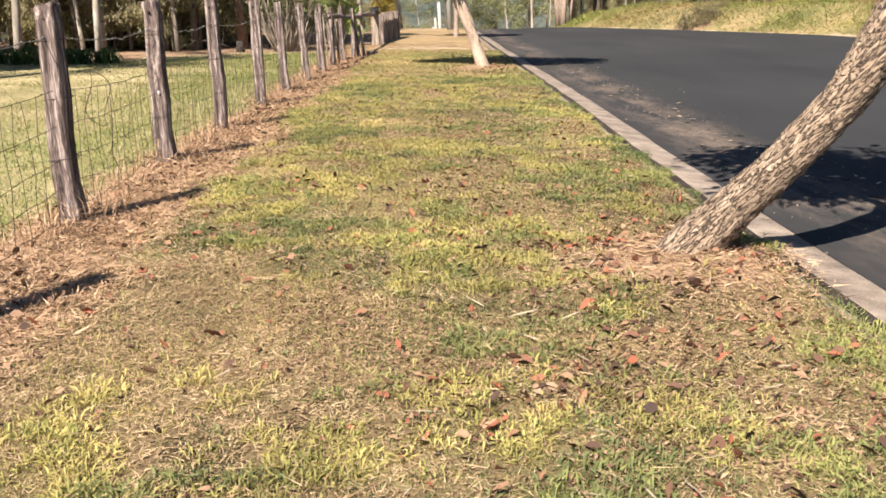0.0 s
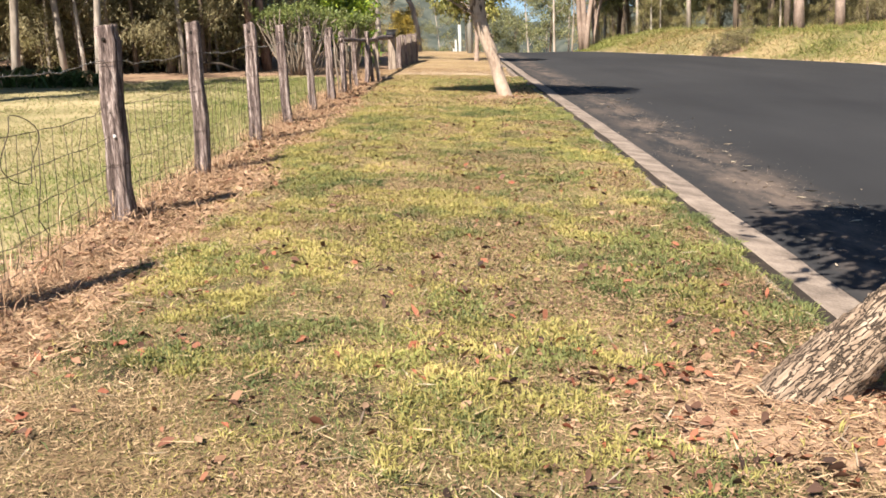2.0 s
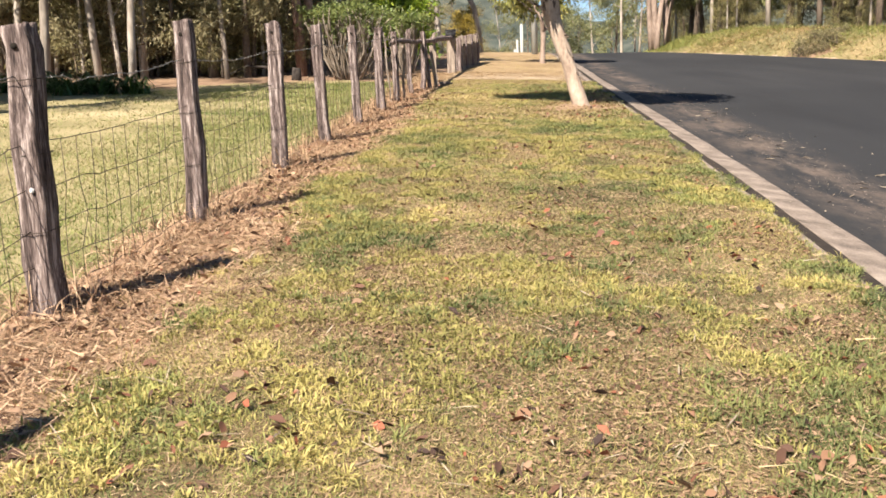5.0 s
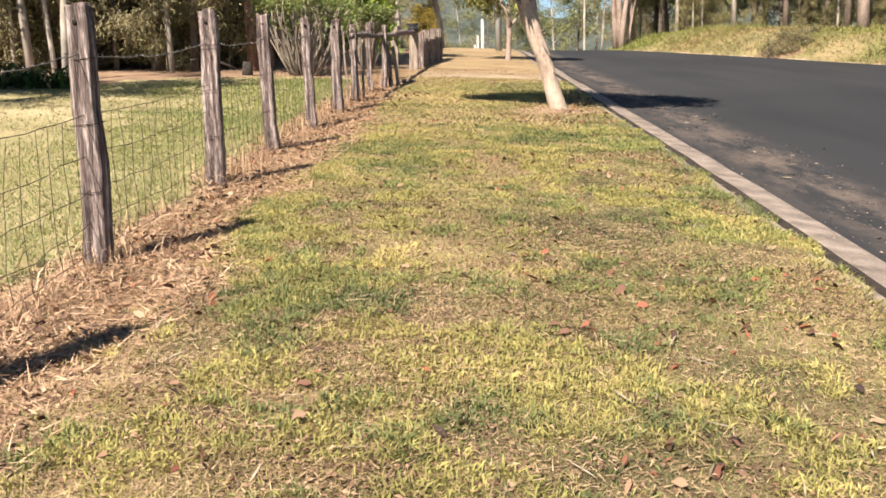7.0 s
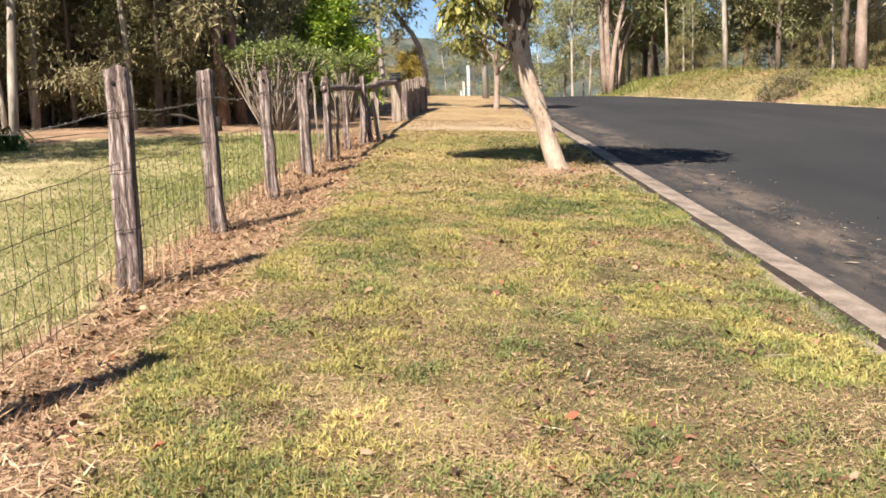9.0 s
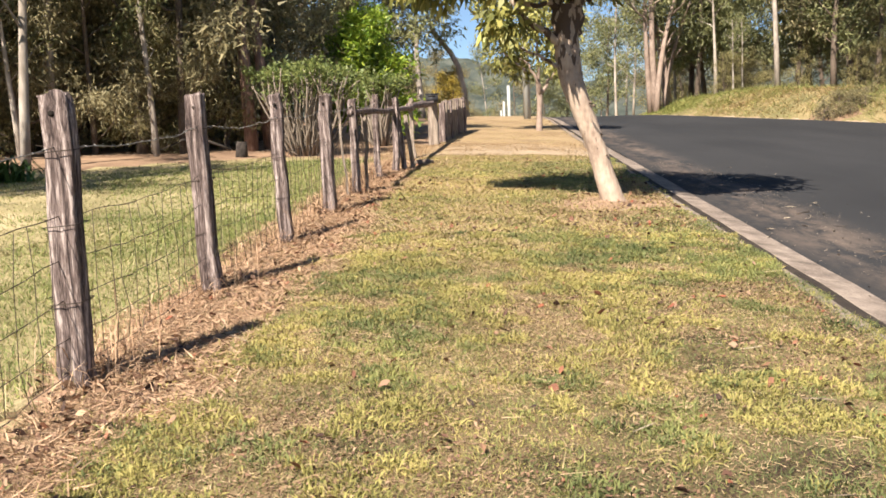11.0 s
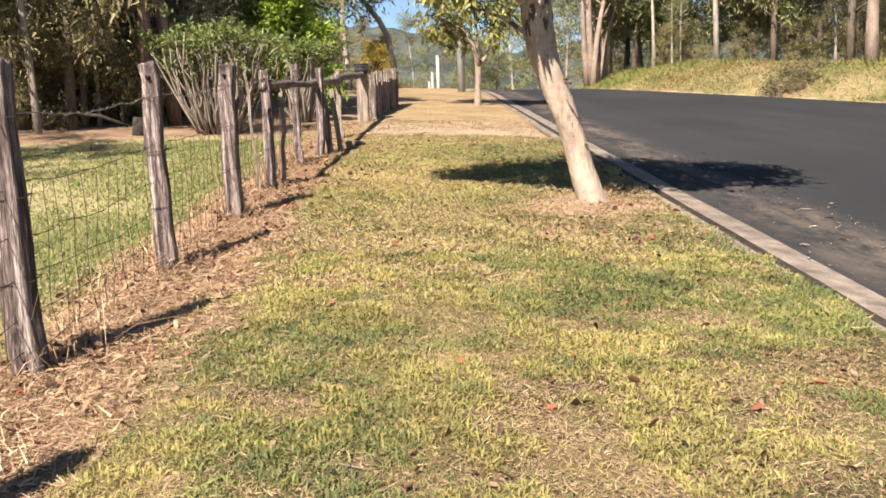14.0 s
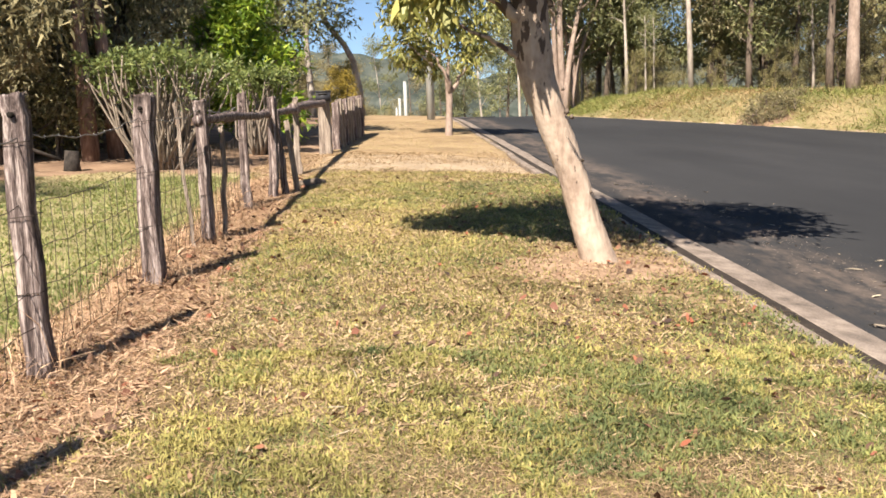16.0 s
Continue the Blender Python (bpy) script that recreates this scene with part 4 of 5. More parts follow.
# further street tree
zb = float(ground_z(1.16, 37.7))
street_tree("small street tree with slim trunk and drooping yellow-green leaves", [(1.15, 37.7, zb - 0.2), (1.15, 37.7, zb), (1.18, 37.7, zb + 0.6), (1.2, 37.7, zb + 1.0), (1.15, 37.7, zb + 1.5)],
    [0.13, 0.10, 0.085, 0.085, 0.06], M["bank_bark"], 0.1, 0.008, 40,
    [((1.2, 37.7, zb + 1.0), (0.6, 37.7, zb + 2.2), 0.06, 0.02), ((1.2, 37.7, zb + 1.1), (1.9, 37.8, zb + 2.3), 0.06, 0.02), ((1.15, 37.7, zb + 1.4), (1.1, 37.5, zb + 3.0), 0.05, 0.02), ((0.8, 37.7, zb + 1.8), (0.0, 37.5, zb + 2.4), 0.03, 0.01)],
    [((1.0, 37.7, zb + 2.9), 0.8), ((0.2, 37.6, zb + 2.35), 0.65), ((1.9, 37.8, zb + 2.5), 0.65), ((1.2, 37.4, zb + 3.6), 0.7), ((0.0, 37.6, zb + 3.2), 0.6), ((2.2, 37.6, zb + 3.2), 0.6), ((0.6, 38.2, zb + 2.0), 0.5), ((1.7, 37.5, zb + 1.9), 0.4), ((0.7, 37.6, zb + 4.3), 0.8), ((1.7, 37.6, zb + 4.2), 0.7), ((-0.3, 37.6, zb + 4.0), 0.5)],
    M["street_leaf"], 6500, 0.19, 0.3, 0.8, 13)

# ---- the woods: built once and set about ----
DG, DD = M["gum_leaf"], M["dark_leaf"]
gum = forest_tree("slender pale-trunked gum tree at the edge of the wood", "gum tree", 12, 0.075, M["gum_bark"], DG, 21, 0.20, 2.0, 4600, 0.20, forks=8, lean=0.05)
gum2 = forest_tree("forked pale gum tree with sparse crown", "gum tree", 11, 0.15, M["bank_bark"], DG, 22, 0.30, 2.2, 5200, 0.21, stems=3, lean=0.05, forks=7)
iron = forest_tree("dark straight-trunked tree of the wood", "tree", 11, 0.10, M["dark_bark"], DD, 23, 0.15, 2.1, 5000, 0.21, forks=8)
redt = forest_tree("reddish rough-barked tree of the wood", "tree", 12, 0.115, M["red_bark"], DD, 24, 0.60, 1.8, 3000, 0.21, forks=7)
bushy = forest_tree("dense dark tree in the shaded understorey", "tree", 5.5, 0.06, M["dark_bark"], DD, 25, 0.04, 1.9, 5200, 0.18, forks=8, stems=2)
olive = forest_tree("olive-brown scrubby tree with thin stems", "tree", 5.5, 0.06, M["dark_bark"], M["olive_leaf"], 26, 0.06, 1.9, 5200, 0.17, forks=8, stems=2)
yellow = forest_tree("small tree with yellowing leaves", "tree", 4.0, 0.06, M["dark_bark"], M["autumn_leaf"], 27, 0.06, 1.5, 3000, 0.2, forks=10)
leafy = forest_tree("green-crowned gum tree behind the roadside bank", "gum tree", 9.5, 0.13, M["dark_bark"], DG, 28, 0.16, 2.3, 7600, 0.25, forks=12)
dead = forest_tree("pale bare-limbed gum tree behind the roadside bank", "gum tree", 9, 0.11, M["gum_bark"], DG, 29, 0.5, 1.8, 900, 0.22, forks=8, lean=0.06)
thick = forest_tree("thick-trunked pinkish-grey gum tree on the bank", "gum tree", 12, 0.22, M["bank_bark"], DG, 36, 0.40, 2.2, 4200, 0.22, forks=8, lean=0.02)
weep = forest_tree("drooping grey-olive she-oak at the edge of the wood", "tree", 8, 0.08, M["dark_bark"], M["weep_leaf"], 30, 0.08, 1.8, 11000, 0.15, forks=15, lean=0.04, slim=0.26, droop=0.8)

r = np.random.default_rng(77)
placed = set()


def plant(proto, x, y, s=1.0, tall=1.0):
    x, y, turn = float(x), float(y), float(r.random() * 6.28)
    at = (x, y, float(ground_z(x, y)))
    ob = proto
    if proto.name in placed:
        ob = copy_thing(proto, Matrix.LocRotScale(at, Euler((0, 0, turn)), None))
    placed.add(proto.name)
    ob.location, ob.rotation_euler, ob.scale = at, (0, 0, turn), (s, s, s * tall)
    return ob


# trees at the near edge of the left wood
for proto, x, y, s in ((gum, -8.71, 25.6, 0.95), (gum, -9.4, 28.4, 0.9), (gum, -10.3, 27.3, 1.0), (gum, -7.35, 28.6, 0.7), (redt, -5.75, 30.2, 1.05), (redt, -5.5, 30.7, 1.0), (gum, -12.4, 27.5, 1.0), (iron, -7.9, 29.5, 1.0), (gum, -12.2, 30.5, 1.1), (gum, -14.5, 27, 1.0), (iron, -11.4, 28.6, 1.0), (bushy, -10.9, 29.5, 0.8), (redt, -13.6, 29.5, 1.1), (bushy, -8.4, 31, 0.75), (olive, -9.9, 31.2, 0.75), (gum, -6.7, 32.5, 0.9), (gum, -11.1, 26.4, 1.1), (gum, -9.8, 27.4, 0.6), (iron, -7.0, 29.4, 0.8), (gum, -13.2, 26.4, 1.1), (gum, -15.6, 26.5, 1.2)):
    plant(proto, x, y, s)
for x, y, s in ((-13, 31.5, 1.0), (-11.6, 32.2, 1.1), (-10.4, 32.6, 1.0), (-9.0, 33, 1.1), (-7.6, 33.2, 1.0), (-6.4, 34, 1.05), (-14.8, 31, 1.1), (-16.5, 30.5, 1.1), (-18.5, 30, 1.2), (-12.4, 34.5, 1.3), (-9.6, 35.5, 1.3), (-6.9, 37, 1.2), (-15.5, 33.5, 1.3)):
    plant((olive, bushy)[int(r.integers(0, 2))], x + r.normal() * 0.3, y, s, 1.1)
for x, y, s in ((-9.9, 29.6, 1.0), (-8.2, 30.4, 0.95), (-6.8, 31.4, 0.9), (-11.6, 29.4, 1.05), (-13.4, 28.6, 1.0), (-15.2, 28.2, 1.1), (-7.4, 32.6, 1.15), (-9.2, 32, 1.2), (-11.0, 31.4, 1.2), (-12.8, 31, 1.2), (-17.2, 28.2, 1.1), (-6.0, 33.6, 0.95), (-10.2, 28.3, 0.75), (-14.6, 30.5, 1.2), (-7.0, 30.0, 0.7), (-8.9, 29.0, 0.7), (-6.3, 35.0, 1.1), (-8.0, 34.4, 1.2), (-12.2, 28.8, 0.8), (-16.2, 29.5, 1.1)):
    plant(weep, x, y, s)
for x, y, s in ((-7.7, 29.2, 0.34), (-8.6, 30.0, 0.45), (-9.4, 29.0, 0.38), (-10.4, 29.2, 0.45), (-11.2, 28.2, 0.40), (-12.0, 29.4, 0.5), (-13.0, 28.0, 0.42), (-14.0, 28.8, 0.5), (-15.2, 27.6, 0.45), (-7.2, 31.4, 0.5), (-9.8, 30.6, 0.55), (-16.5, 28.4, 0.5), (-6.5, 32.2, 0.5), (-8.1, 31.0, 0.5), (-11.6, 30.6, 0.55)):
    plant((olive, weep, bushy)[int(r.integers(0, 3))], x, y, s)
for x, y, s in ((-6.4, 30.6, 0.55), (-7.3, 30.8, 0.6), (-8.0, 29.6, 0.5), (-8.8, 30.6, 0.62), (-9.6, 29.9, 0.58), (-10.6, 30.2, 0.62), (-11.4, 29.6, 0.55), (-12.4, 30.0, 0.62), (-13.6, 29.6, 0.6), (-14.6, 29.2, 0.6), (-7.8, 31.6, 0.7), (-9.0, 31.4, 0.75), (-10.2, 31.4, 0.7)):
    plant((weep, olive)[int(r.integers(0, 2))], x, y, s)
# trees beside the paddock that throw shade over its far end
for proto, x, y, s in ((leafy, -12.8, 17.0, 0.9), (leafy, -11.8, 18.0, 0.8), (leafy, -14.0, 18.0, 0.9), (thick, -9.3, 17.2, 0.8), (thick, -10.6, 17.6, 0.75)):
    plant(proto, x, y, s)
for x, y, s in ((-9.6, 28.6, 0.5), (-8.3, 30.0, 0.45), (-7.9, 30.2, 0.42), (-10.9, 28.0, 0.5), (-12.0, 28.6, 0.5), (-6.9, 30.4, 0.4)):
    plant(dead, x, y, s)
# the wood behind them
for row in range(3):
    y_line = 34 + row * 6
    for x in np.arange(-30, -6.6 - row * 0.1, 2.4):
        proto = (gum, iron, bushy, iron, bushy, gum, olive, bushy, redt, olive)[int(r.integers(0, 10))]
        px, py = x + r.normal() * 0.6, y_line + 0.1 * (x + 8) + r.normal() * 1.2
        plant(proto, px, py, 0.8 + 0.4 * r.random(), 1.0 + 0.25 * r.random())
# down the street on the paddock side
for x, y in ((-7.5, 58), (-6.2, 64), (-10, 62), (-6, 76), (-9, 82), (-13, 75), (-5, 92), (-9, 100), (-13, 95), (-4.5, 112), (-8, 120), (-3.6, 130), (-6, 136), (-4.2, 84), (-3.6, 100), (-2.4, 118), (-1, 126), (-1.5, 140), (-4, 105), (-7, 90), (-5, 124)):
    plant((olive, bushy, olive, iron)[int(r.integers(0, 4))], x + r.normal() * 0.5, y, 0.6 + 0.25 * r.random())
for x, y, s in ((-5.4, 57, 1.15), (-6.6, 54, 1.1), (-7.8, 58, 1.2), (-9.0, 55, 1.1)):
    plant(leafy, x, y, s)
for x, y, s in ((-2.4, 62, 0.6), (-3.4, 70, 0.7), (-2.0, 52, 0.4)):
    plant(yellow, x, y, s)
# behind the roadside bank: single gums, then crowns, then scrub
for x, y, proto, s in ((8.6, 61, gum2, 1.15), (9.6, 62.5, gum2, 0.9), (7.75, 72, gum, 1.0), (14.3, 58, gum, 1.5), (11.5, 60, dead, 0.8), (16.6, 56.5, iron, 1.25), (17.3, 57, iron, 1.2), (17.9, 55.0, leafy, 1.0),
        (16.6, 46.6, thick, 1.0), (16.9, 49.0, iron, 1.3), (18.4, 46.8, thick, 0.9), (12.0, 58, dead, 0.42), (17.4, 52, dead, 0.5), (13.0, 60, dead, 0.45), (10.5, 66, gum, 0.9)):
    plant(proto, x, y, s)
for x, y, s in ((10.9, 63, 1.05), (12.0, 64.5, 1.0), (12.9, 63.5, 0.95), (11.6, 67, 1.1), (13.4, 68, 0.9), (16.2, 60.5, 0.95), (17.0, 62, 1.0), (18.4, 60, 1.05), (19.6, 62.5, 1.0), (17.2, 65, 0.9), (29, 56, 1.1), (31, 50, 1.1), (28.5, 64, 1.1), (33, 60, 1.1)):
    plant(leafy, x + r.normal() * 0.2, y, s)
for x, y, s in ((12.6, 74, 0.9), (14.6, 72, 0.7), (15.6, 70, 0.55), (17, 74, 0.8), (19.4, 70, 0.95), (21.5, 66, 0.9), (21.0, 60, 0.85), (22.3, 57, 0.85), (23.5, 62, 1.0), (20.5, 55.5, 0.7), (25.5, 66, 1.1), (29, 70, 1.1), (23.5, 72, 1.0), (14.0, 63.5, 0.45), (14.9, 61.5, 0.40), (13.2, 60.5, 0.40), (15.6, 59, 0.40), (11.6, 58.5, 0.35), (18.2, 53.5, 0.5), (19.4, 51.5, 0.5), (17.8, 50.5, 0.4), (20.4, 49.5, 0.5), (16.4, 53.5, 0.35), (21.6, 53, 0.6), (18.6, 48.5, 0.38), (19.6, 46.5, 0.42), (10.2, 68, 0.6), (24, 48, 0.8), (27, 46, 0.9), (13.6, 78, 0.8), (22.5, 52.5, 0.85), (24.5, 55, 0.95), (26.5, 52, 0.95), (26, 58, 1.0), (22, 50, 0.6)):
    plant((olive, olive, olive, bushy)[int(r.integers(0, 4))], x, y, s)
for x, y in ((10.5, 82), (13, 86), (9.5, 92), (12, 98), (15, 92), (8.6, 104), (11, 110), (6, 122), (9, 126), (2.5, 132), (5, 138), (17, 80), (20, 86), (24, 80), (28, 84), (34, 78), (38, 70), (-1, 140), (1, 150), (40, 62), (14, 77)):
    plant((leafy, iron, bushy, gum)[int(r.integers(0, 4))], x, y, 0.85 + 0.35 * r.random())
for proto in (gum, gum2, iron, redt, bushy, olive, yellow, leafy, dead, weep):
    assert proto.name in placed


# ---- garden plants behind the fence ----
def stem_shrub(label, x, y, height, width, stems, leaf, count, size, seed, low=0.5):
    """A shrub of many bare stems fanning up to a leafy top."""
    r = np.random.default_rng(seed)
    ob = thing("shrub", pose(x, y, float(ground_z(x, y))), label, "shrub")
    blobs = []
    for k in range(stems):
        ang, d = r.random() * 6.28, r.random() ** 0.6
        top = np.array([math.cos(ang) * d * width / 2, math.sin(ang) * d * width / 2, height * (0.72 + 0.16 * r.random())])
        foot = np.array([top[0] * 0.28, top[1] * 0.28, -0.05])
        part("stem", Shape().tube(branch_path(foot, top, 0.12, r, 6), np.linspace(0.028, 0.010, 6), 6).mesh("stem", True), M["shrub_stem"], ob)
        blobs.append((top + [0, 0, 0.05], 0.24))
        mid = foot + (top - foot) * (low + 0.3 * r.random())
        blobs.append((mid + r.normal(size=3) * 0.12, 0.16))
    part("foliage", leaf_mass(blobs, count, size, 0.35, -0.3, r).mesh("foliage"), leaf, ob)
    return ob


stem_shrub("clipped garden shrub with bare pale stems and flat leafy top", -4.2, 28.9, 2.0, 2.5, 84, M["shrub_leaf"], 5200, 0.10, 31, 0.75)
stem_shrub("bare-stemmed garden shrub with thin green top", -3.0, 31.8, 1.75, 1.3, 34, M["shrub_leaf"], 2300, 0.10, 32, 0.75)
bright = forest_tree("dense bright green fruit tree behind the shrubs", "fruit tree", 2.6, 0.09, M["dark_bark"], M["bright_leaf"], 33, 0.22, 0.95, 9500, 0.15, forks=12, stems=1, droop=0.2, group="garden trees")
bright.matrix_basis = Matrix.LocRotScale((-3.6, 33.8, float(ground_z(-3.6, 33.8))), None, (1.12, 1.12, 1.14))
side_tree = forest_tree("bare pale gum tree with two upswept limbs", "gum tree", 9, 0.14, M["gum_bark"], DG, 34, 0.45, 2.2, 4200, 0.22, forks=9, lean=0.01, group="garden trees")
side_tree.matrix_basis = pose(-3.8, 56, float(ground_z(-3.8, 56)))
bent = thing("tree", pose(-1.55, 60, float(ground_z(-1.55, 60)) - 0.2), "dead grey tree bent over at the top", "tree")
part("trunk", Shape().tube([(-0.1, 0, 0), (-0.2, 0, 1.5), (-0.45, 0, 2.9), (-0.85, 0, 3.7), (-1.55, 0, 4.6), (-1.95, 0, 5.4), (-2.2, 0, 6.6)], [0.18, 0.16, 0.15, 0.14, 0.12, 0.09, 0.04], 10, 0.05, 3).mesh("trunk", True), M["gum_bark"], bent)


def strap_clump(x, y, size, seed):
    r = np.random.default_rng(seed)
    ob = thing("strap_leaf_plant", pose(x, y, float(ground_z(x, y))), "clump of dark green strap-leaved garden plant", "garden plant", "strap-leaved plants")
    for k in range(48):
        ang, l = r.random() * 6.28, size * (0.6 + 0.7 * r.random())
        d = np.array([math.cos(ang), math.sin(ang), 0])
        s = np.array([-d[1], d[0], 0]) * 0.026
        foot = np.array([r.normal() * 0.15, r.normal() * 0.15, 0])
        rise = 0.55 + 0.5 * r.random()
        p = [foot, foot + d * l * 0.3 + [0, 0, l * 0.6 * rise], foot + d * l * 0.75 + [0, 0, l * 0.75 * rise], foot + d * l * 1.15 + [0, 0, l * 0.35 * rise]]
        v = [p[0] - s, p[0] + s, p[1] + s, p[1] - s, p[2] + s * 0.8, p[2] - s * 0.8, p[3]]
        part("strap_leaf", mesh_from("strap_leaf", v, [(0, 1, 2, 3), (3, 2, 4, 5)], [(5, 4, 6)]), M["strap_leaf"], ob)
    return ob


for k, (x, y, s) in enumerate(((-9.0, 22.9, 0.5), (-9.7, 22.8, 0.55), (-8.4, 23.2, 0.5), (-7.8, 23.3, 0.45), (-10.4, 23.2, 0.55), (-8.9, 23.8, 0.55), (-9.6, 23.7, 0.55))):
    strap_clump(x, y, s, 400 + k)
for k, (x, y, rad, h) in enumerate(((-5.5, 28.4, 0.12, 0.32), (-5.0, 31.4, 0.13, 0.45))):
    ob = part("tree_stump", Shape().tube([(0, 0, -0.1), (0, 0, h * 0.4), (0.02, 0, h)], [rad * 1.25, rad, rad * 0.92], 14, 0.06, k).mesh("tree_stump"), M["charred"])
    ob.location = (x, y, float(ground_z(x, y)))
    tagged(ob, "dark charred tree stump on the mulch", "tree stump", "stumps")
# dark branch lying at the wood's edge
ob = part("fallen_branch", Shape().tube([(0, 0, 0.03), (0.6, 0.2, 0.30), (1.1, 0.3, 0.26), (1.6, 0.4, 0.05)], [0.015, 0.025, 0.035, 0.03], 9, 0.08, 5).mesh("fallen_branch"), M["charred"])
ob.location = (-7.6, 29.0, float(ground_z(-7.6, 29.0)))
tagged(ob, "dark fallen branch at the edge of the wood", "branch")
# bush hollow on the bank
bushk = forest_tree("low brown half-dead bush over bare earth on the bank", "bush", 0.5, 0.03, M["dark_bark"], M["dark_leaf"], 35, 0.05, 0.5, 1200, 0.10, forks=9, stems=3, group="bank bushes")
bushk.matrix_basis = pose(12.15, 44.7, float(ground_z(12.15, 44.7)))
for x, y, turn, size in ((12.6, 45.0, 100, 0.8), (13.1, 45.4, 200, 0.9), (13.5, 45.2, 40, 0.9), (12.9, 44.6, 300, 0.7), (13.0, 46.1, 150, 0.9), (13.9, 45.8, 250, 0.8)):
    copy_thing(bushk, Matrix.LocRotScale((x, y, float(ground_z(x, y))), Euler((0, 0, radians(turn))), (size, size, 0.65 * size)))

# ---- hill ----
hu = np.linspace(-620, 620, 250)
hv = np.linspace(0, 1, 40)
HX, HV = np.meshgrid(hu, hv, indexing="xy")
ridge = 34 + 22 * field(hu, hu * 0, 150) + 10 * field(hu, hu * 0 + 9, 50) + 30 * np.exp(-((hu - 215) / 90) ** 2) + 32 * np.exp(-((hu + 55) / 80) ** 2)
HZ = -3 + ridge[None, :] * HV ** 1.1 + (field(HX, HV * 300, 14) - 0.5) * 8 + (field(HX, HV * 300, 6, 3) - 0.5) * 6
HY = 420 + 260 * HV + 0.0002 * HX ** 2
ii, jj = np.meshgrid(np.arange(249), np.arange(39), indexing="xy")
hill = part("backdrop", mesh_from("backdrop", np.stack([HX, HY, HZ], -1).reshape(-1, 3), np.stack([jj * 250 + ii, jj * 250 + ii + 1, (jj + 1) * 250 + ii + 1, (jj + 1) * 250 + ii], -1).reshape(-1, 4)), M["hill"])
tagged(hill, "distant forested hills under a blue sky", "hill", kind="structure")

# ---- poles down the street ----
for x, y, h, rad, top in ((1.15, 47.5, 9.0, 0.15, 0.11), (1.24, 99, 5.4, 0.17, 0.15), (0.95, 118, 5.4, 0.15, 0.13), (0.75, 135, 5.6, 0.15, 0.13)):
    ob = thing("street_pole", pose(x, y, float(ground_z(x, y)) - 0.3), "pale painted pole on the verge", "pole", "poles along the street")
    part("shaft", Shape().tube([(0, 0, 0), (0, 0, h * 0.5), (0, 0, h)], [rad, (rad + top) / 2, top], 14).mesh("shaft", True), M["pole"], ob)
    part("cap", Shape().tube([(0, 0, h), (0, 0, h + 0.06)], [top * 1.15, top * 0.8], 14).mesh("cap"), M["pole"], ob)

# parked white car beyond the crest
car = thing("car", pose(7.3, 88, float(ground_z(7.3, 88)) - 0.02), "pale silver parked car beyond the crest", "car")
bm = bmesh.new()
prof = [(-2.1, 0.35), (-2.15, 0.75), (-1.5, 0.9), (-0.9, 1.38), (0.7, 1.42), (1.5, 0.98), (2.15, 0.9), (2.2, 0.35)]
va = [bm.verts.new((-0.85 if z < 1 else -0.68, y, z)) for y, z in prof]
vb = [bm.verts.new((0.85 if z < 1 else 0.68, y, z)) for y, z in prof]
bm.faces.new(va)
bm.faces.new(vb[::-1])
for i in range(len(prof)):
    j = (i + 1) % len(prof)
    bm.faces.new((va[i], vb[i], vb[j], va[j]))
bmesh.ops.recalc_face_normals(bm, faces=bm.faces)
bmesh.ops.bevel(bm, geom=bm.edges[:], offset=0.06, segments=2, affect="EDGES")
part("body", bm, M["car_paint"], car)
part("rear_window", Shape().box((0, -1.22, 1.16), (1.3, 0.05, 0.5), Euler((radians(-37), 0, 0)).to_matrix()).mesh("rear_window"), M["glass"], car)
for sx in (-0.78, 0.78):
    for sy in (-1.35, 1.4):
        wheel = part("wheel", Shape().tube([(sx - 0.1, sy, 0.32), (sx + 0.1, sy, 0.32)], [0.32, 0.32], 18).mesh("wheel"), M["rubber"], car)
        part("rim", Shape().tube([(sx - 0.105, sy, 0.32), (sx + 0.105, sy, 0.32)], [0.19, 0.19], 14).mesh("rim"), M["barb"], wheel, "silver rim")


